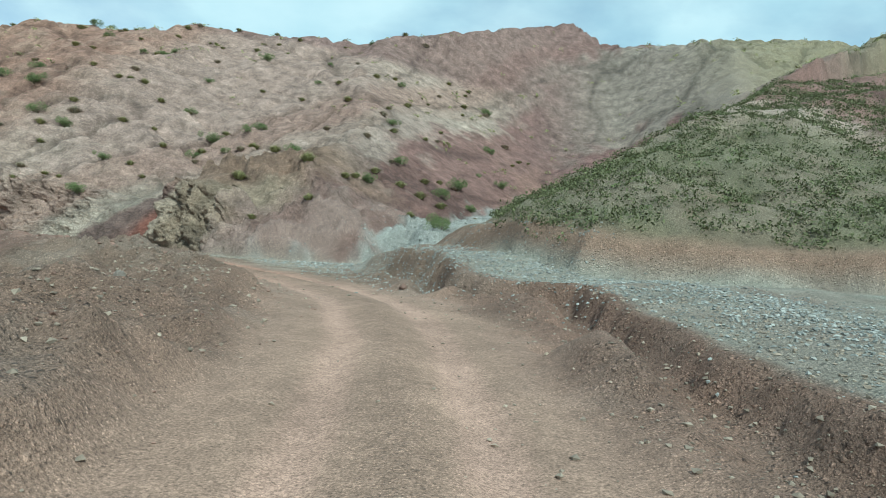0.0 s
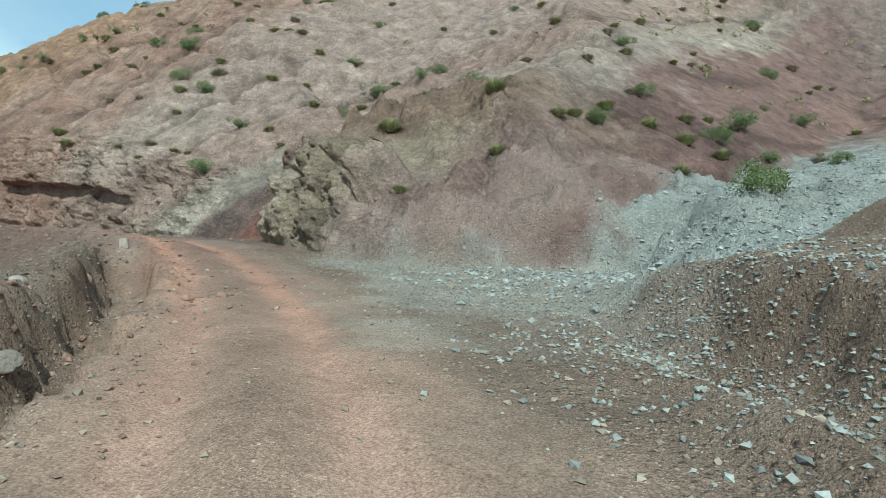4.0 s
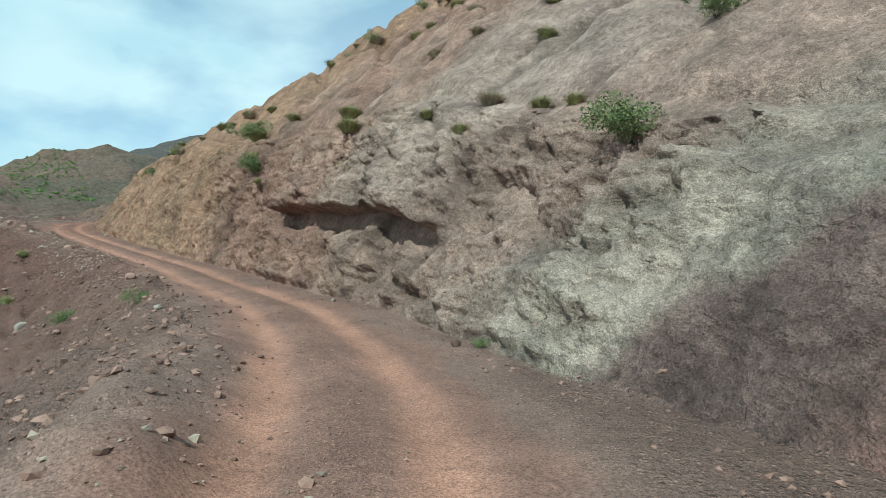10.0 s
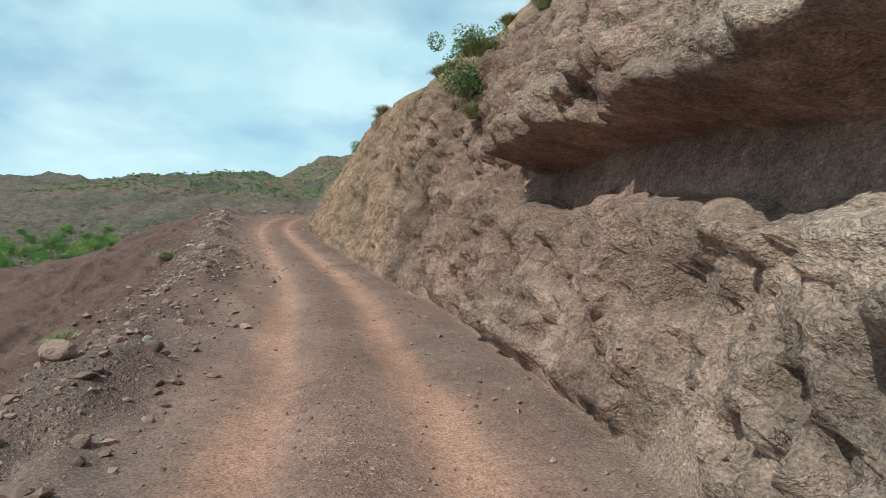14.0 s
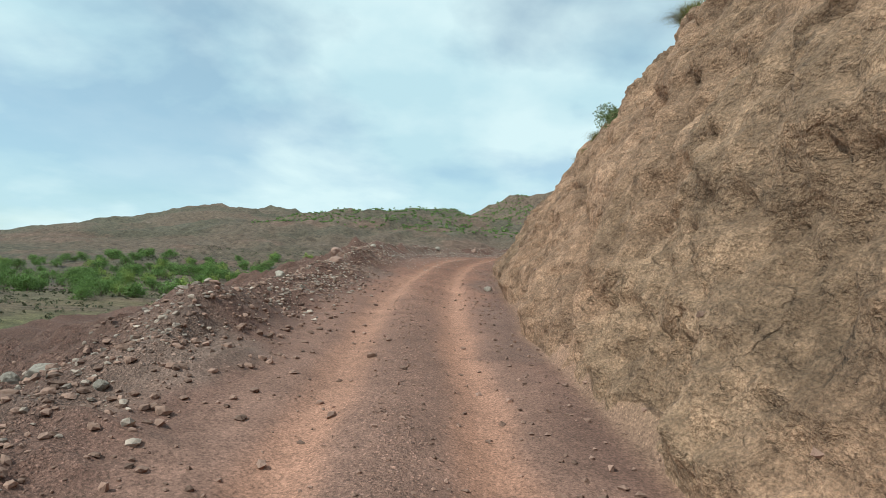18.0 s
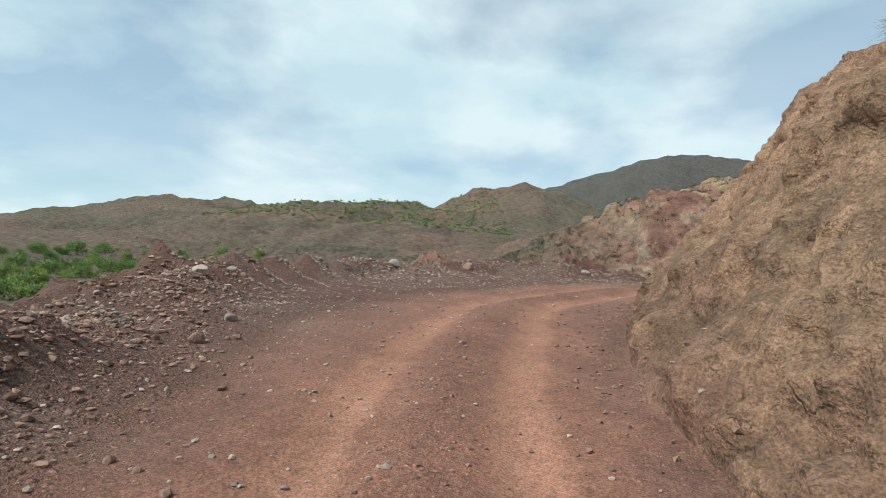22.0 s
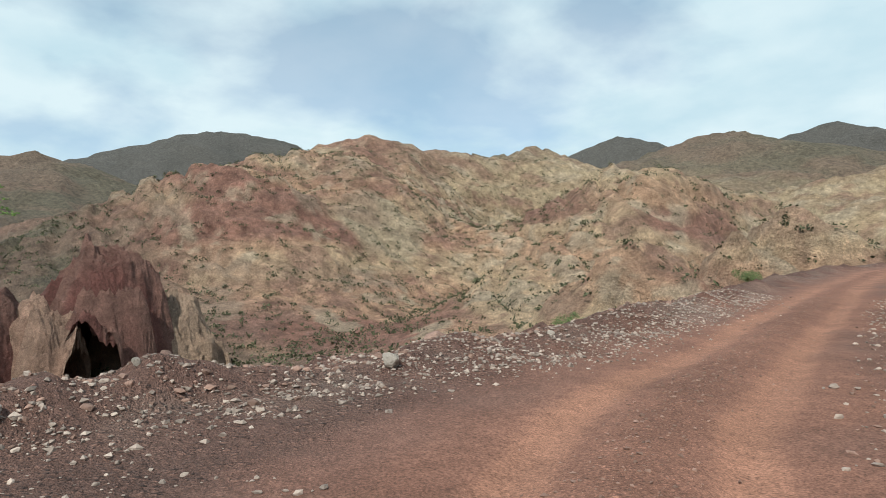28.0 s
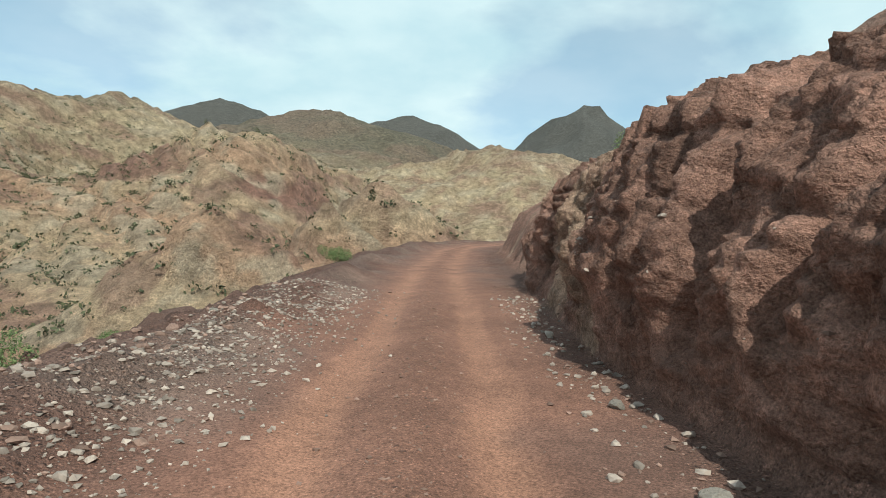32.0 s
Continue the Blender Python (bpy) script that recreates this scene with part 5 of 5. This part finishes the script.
# ---- trees of the valley ----
def tree_kind(seed, leaf):
    r = random.Random(seed)
    root = new("tree")
    bm = bmesh.new()
    limbs = [(Vector((0, 0, 0)), Vector((r.uniform(-0.2, 0.2), r.uniform(-0.2, 0.2), 0.9)), 0.17, 0.11)]
    tips = []
    for _ in range(6):
        a, e = r.uniform(0, 2 * math.pi), r.uniform(0.5, 1.2)
        base = limbs[0][1] * r.uniform(0.6, 1)
        tip = base + Vector((math.cos(a) * math.cos(e), math.sin(a) * math.cos(e), math.sin(e))) * r.uniform(1.3, 2.4)
        limbs.append((base, tip, 0.08, 0.03))
        tips.append(tip)
    for p, q, r1, r2 in limbs:
        m = Matrix.Translation((p + q) / 2) @ Vector((0, 0, 1)).rotation_difference(q - p).to_matrix().to_4x4()
        bmesh.ops.create_cone(bm, segments=7, radius1=r1, radius2=r2, depth=(q - p).length, matrix=m)
    part("trunk", bm, WOOD, root)
    spots = []
    blobs = [(t + Vector((r.gauss(0, 0.5), r.gauss(0, 0.5), r.gauss(-0.5, 0.5))), r.uniform(0.7, 1.2)) for t in tips for _ in range(4)]
    for _ in range(1500):
        c, k = r.choice(blobs)
        spots.append(c + Vector((r.gauss(0, 1), r.gauss(0, 1), r.gauss(0, 0.8))).normalized() * k * r.uniform(0.5, 1.1))
    new("crown", leaf_mesh("crown", spots, 0.15, leaf, r, 0.3, 0.6)).parent = root
    return root


TREES = [tree_kind(31, TREE_LEAF), tree_kind(32, TREE_LEAF), tree_kind(33, TREE_PALE)]
placed = set()
for k in range(190):
    turn, far = radians(random.uniform(101, 133)), random.uniform(165, 350)
    x, y = -52 - math.sin(turn) * far, 37 + math.cos(turn) * far
    z, _ = drop(x, y, 600)
    if z > 4:
        continue
    i = random.choice((0, 1, 1, 0, 2))
    size = random.uniform(0.8, 1.6)
    m = pose(x, y, z - 0.1, 0, 0, random.uniform(0, 360)) @ Matrix.Scale(size, 4)
    if i in placed:
        ob = copy_thing(TREES[i], m)
        ob.matrix_basis = m
    else:
        ob = TREES[i]
        ob.matrix_world = m
        placed.add(i)
    tagged(ob, "bushy yellow-green tree on the valley floor" if i == 2 else "bushy dark green tree on the valley floor", "tree", "trees in the valley")
tufts("plateau_woods", *patch(3000, (-820, -540), (-160, 110), 1.3, lambda x, y, z, s, d, gap: z > 32), TREE_LEAF, "green woods along the top of the far plateau", 30, 0.8)


# ---- tilted beds of rock across the ravine, and rocks on the skyline ----
OUTCROP_ROCK = earth("banded red rock", 0.5, 0.9, 1.0, mottled=0.22, crags=True)


def outcrop(x, y, long, tall, wide, turn, tone, label):
    """A low hump of tilted beds that grows out of the slope."""
    n = 60
    g = np.linspace(-1, 1, n)
    u, v = np.meshgrid(g, g)
    shift = random.uniform(0, 90)
    r2 = (np.abs(u) ** 2.2 + np.abs(v) ** 2.0) * (1 + 0.6 * fbm(u * 1.7 + shift, v * 1.7, u * 0, 3))
    hump = np.clip(1 - r2, -0.5, 1)
    saw = ((u * 1.7 + 0.8 * v + 0.35 * grain3(u * 2 + shift, v * 2, u * 0)) % 1)
    inside = step(0.0, 0.25, hump)
    height = tall * np.sign(hump) * np.abs(hump) ** 0.75 * (0.66 + 0.34 * saw) + inside * 0.09 * tall * ridged(u * 2.6 + shift, v * 2.6, u * 0, 4, 0.6) - 2.5 * (1 - inside)
    c, s = math.cos(radians(turn)), math.sin(radians(turn))
    px, py = x + c * u * long * 0.62 - s * v * wide * 0.62, y + s * u * long * 0.62 + c * v * wide * 0.62
    base = ground(px, py)[0]
    q = np.arange(n * n).reshape(n, n)
    q = np.stack([q[:-1, :-1], q[:-1, 1:], q[1:, 1:], q[1:, :-1]], -1).reshape(-1, 4)
    me = mesh_from("rock_outcrop", np.stack([px, py, base - 0.6 + height], -1).reshape(-1, 3).tolist(), q.tolist(), OUTCROP_ROCK)
    pale = step(0.3, 0.8, saw + 0.25 * grain3(u * 5 + shift, v * 5, u * 0))[..., None]
    col = np.array(tone) * (1 - 0.22 * pale) + np.array([0.40, 0.29, 0.22]) * 0.22 * pale
    att = me.attributes.new("tint", "FLOAT_COLOR", "POINT")
    att.data.foreach_set("color", np.concatenate([col, np.ones((n, n, 1))], -1).astype(np.float32).ravel())
    return tagged(new("rock_outcrop", me), label, "rock outcrop", "rock outcrops across the ravine")


for x, y, long, tall, wide, turn, tone, label in [
        (-176, 64, 12, 18, 16, 150, (0.185, 0.078, 0.064), "tall dark red outcrop of curved tilted beds"),
        (-178, 48, 22, 14, 16, 140, (0.19, 0.08, 0.065), "broad dark red outcrop of tilted beds"),
        (-181, 36, 20, 12, 16, 120, (0.19, 0.085, 0.068), "low dark red outcrop of tilted beds"),
        (-175, 56, 8, 11, 10, 130, (0.36, 0.22, 0.16), "pale reddish outcrop of tilted beds"),
        (-180, 73, 14, 12, 15, 110, (0.40, 0.27, 0.19), "pale outcrop at the foot of the tan hill"),
        (-372, 42, 18, 10, 16, 80, (0.30, 0.15, 0.12), "jagged reddish knob on the far valley side")]:
    outcrop(x, y, long, tall, wide, turn, tone, label)

for tone, x, y, size, label in [("pale", -39.9, 75.2, 0.9, "upright pinnacle of rock on the hill's crest"), ("red", -45.0, 73.0, 1.0, "blunt knob of rock on the hill's crest")]:
    ob = boulder(tone, x, y, size, label, "rocks on the crest", 0.3)
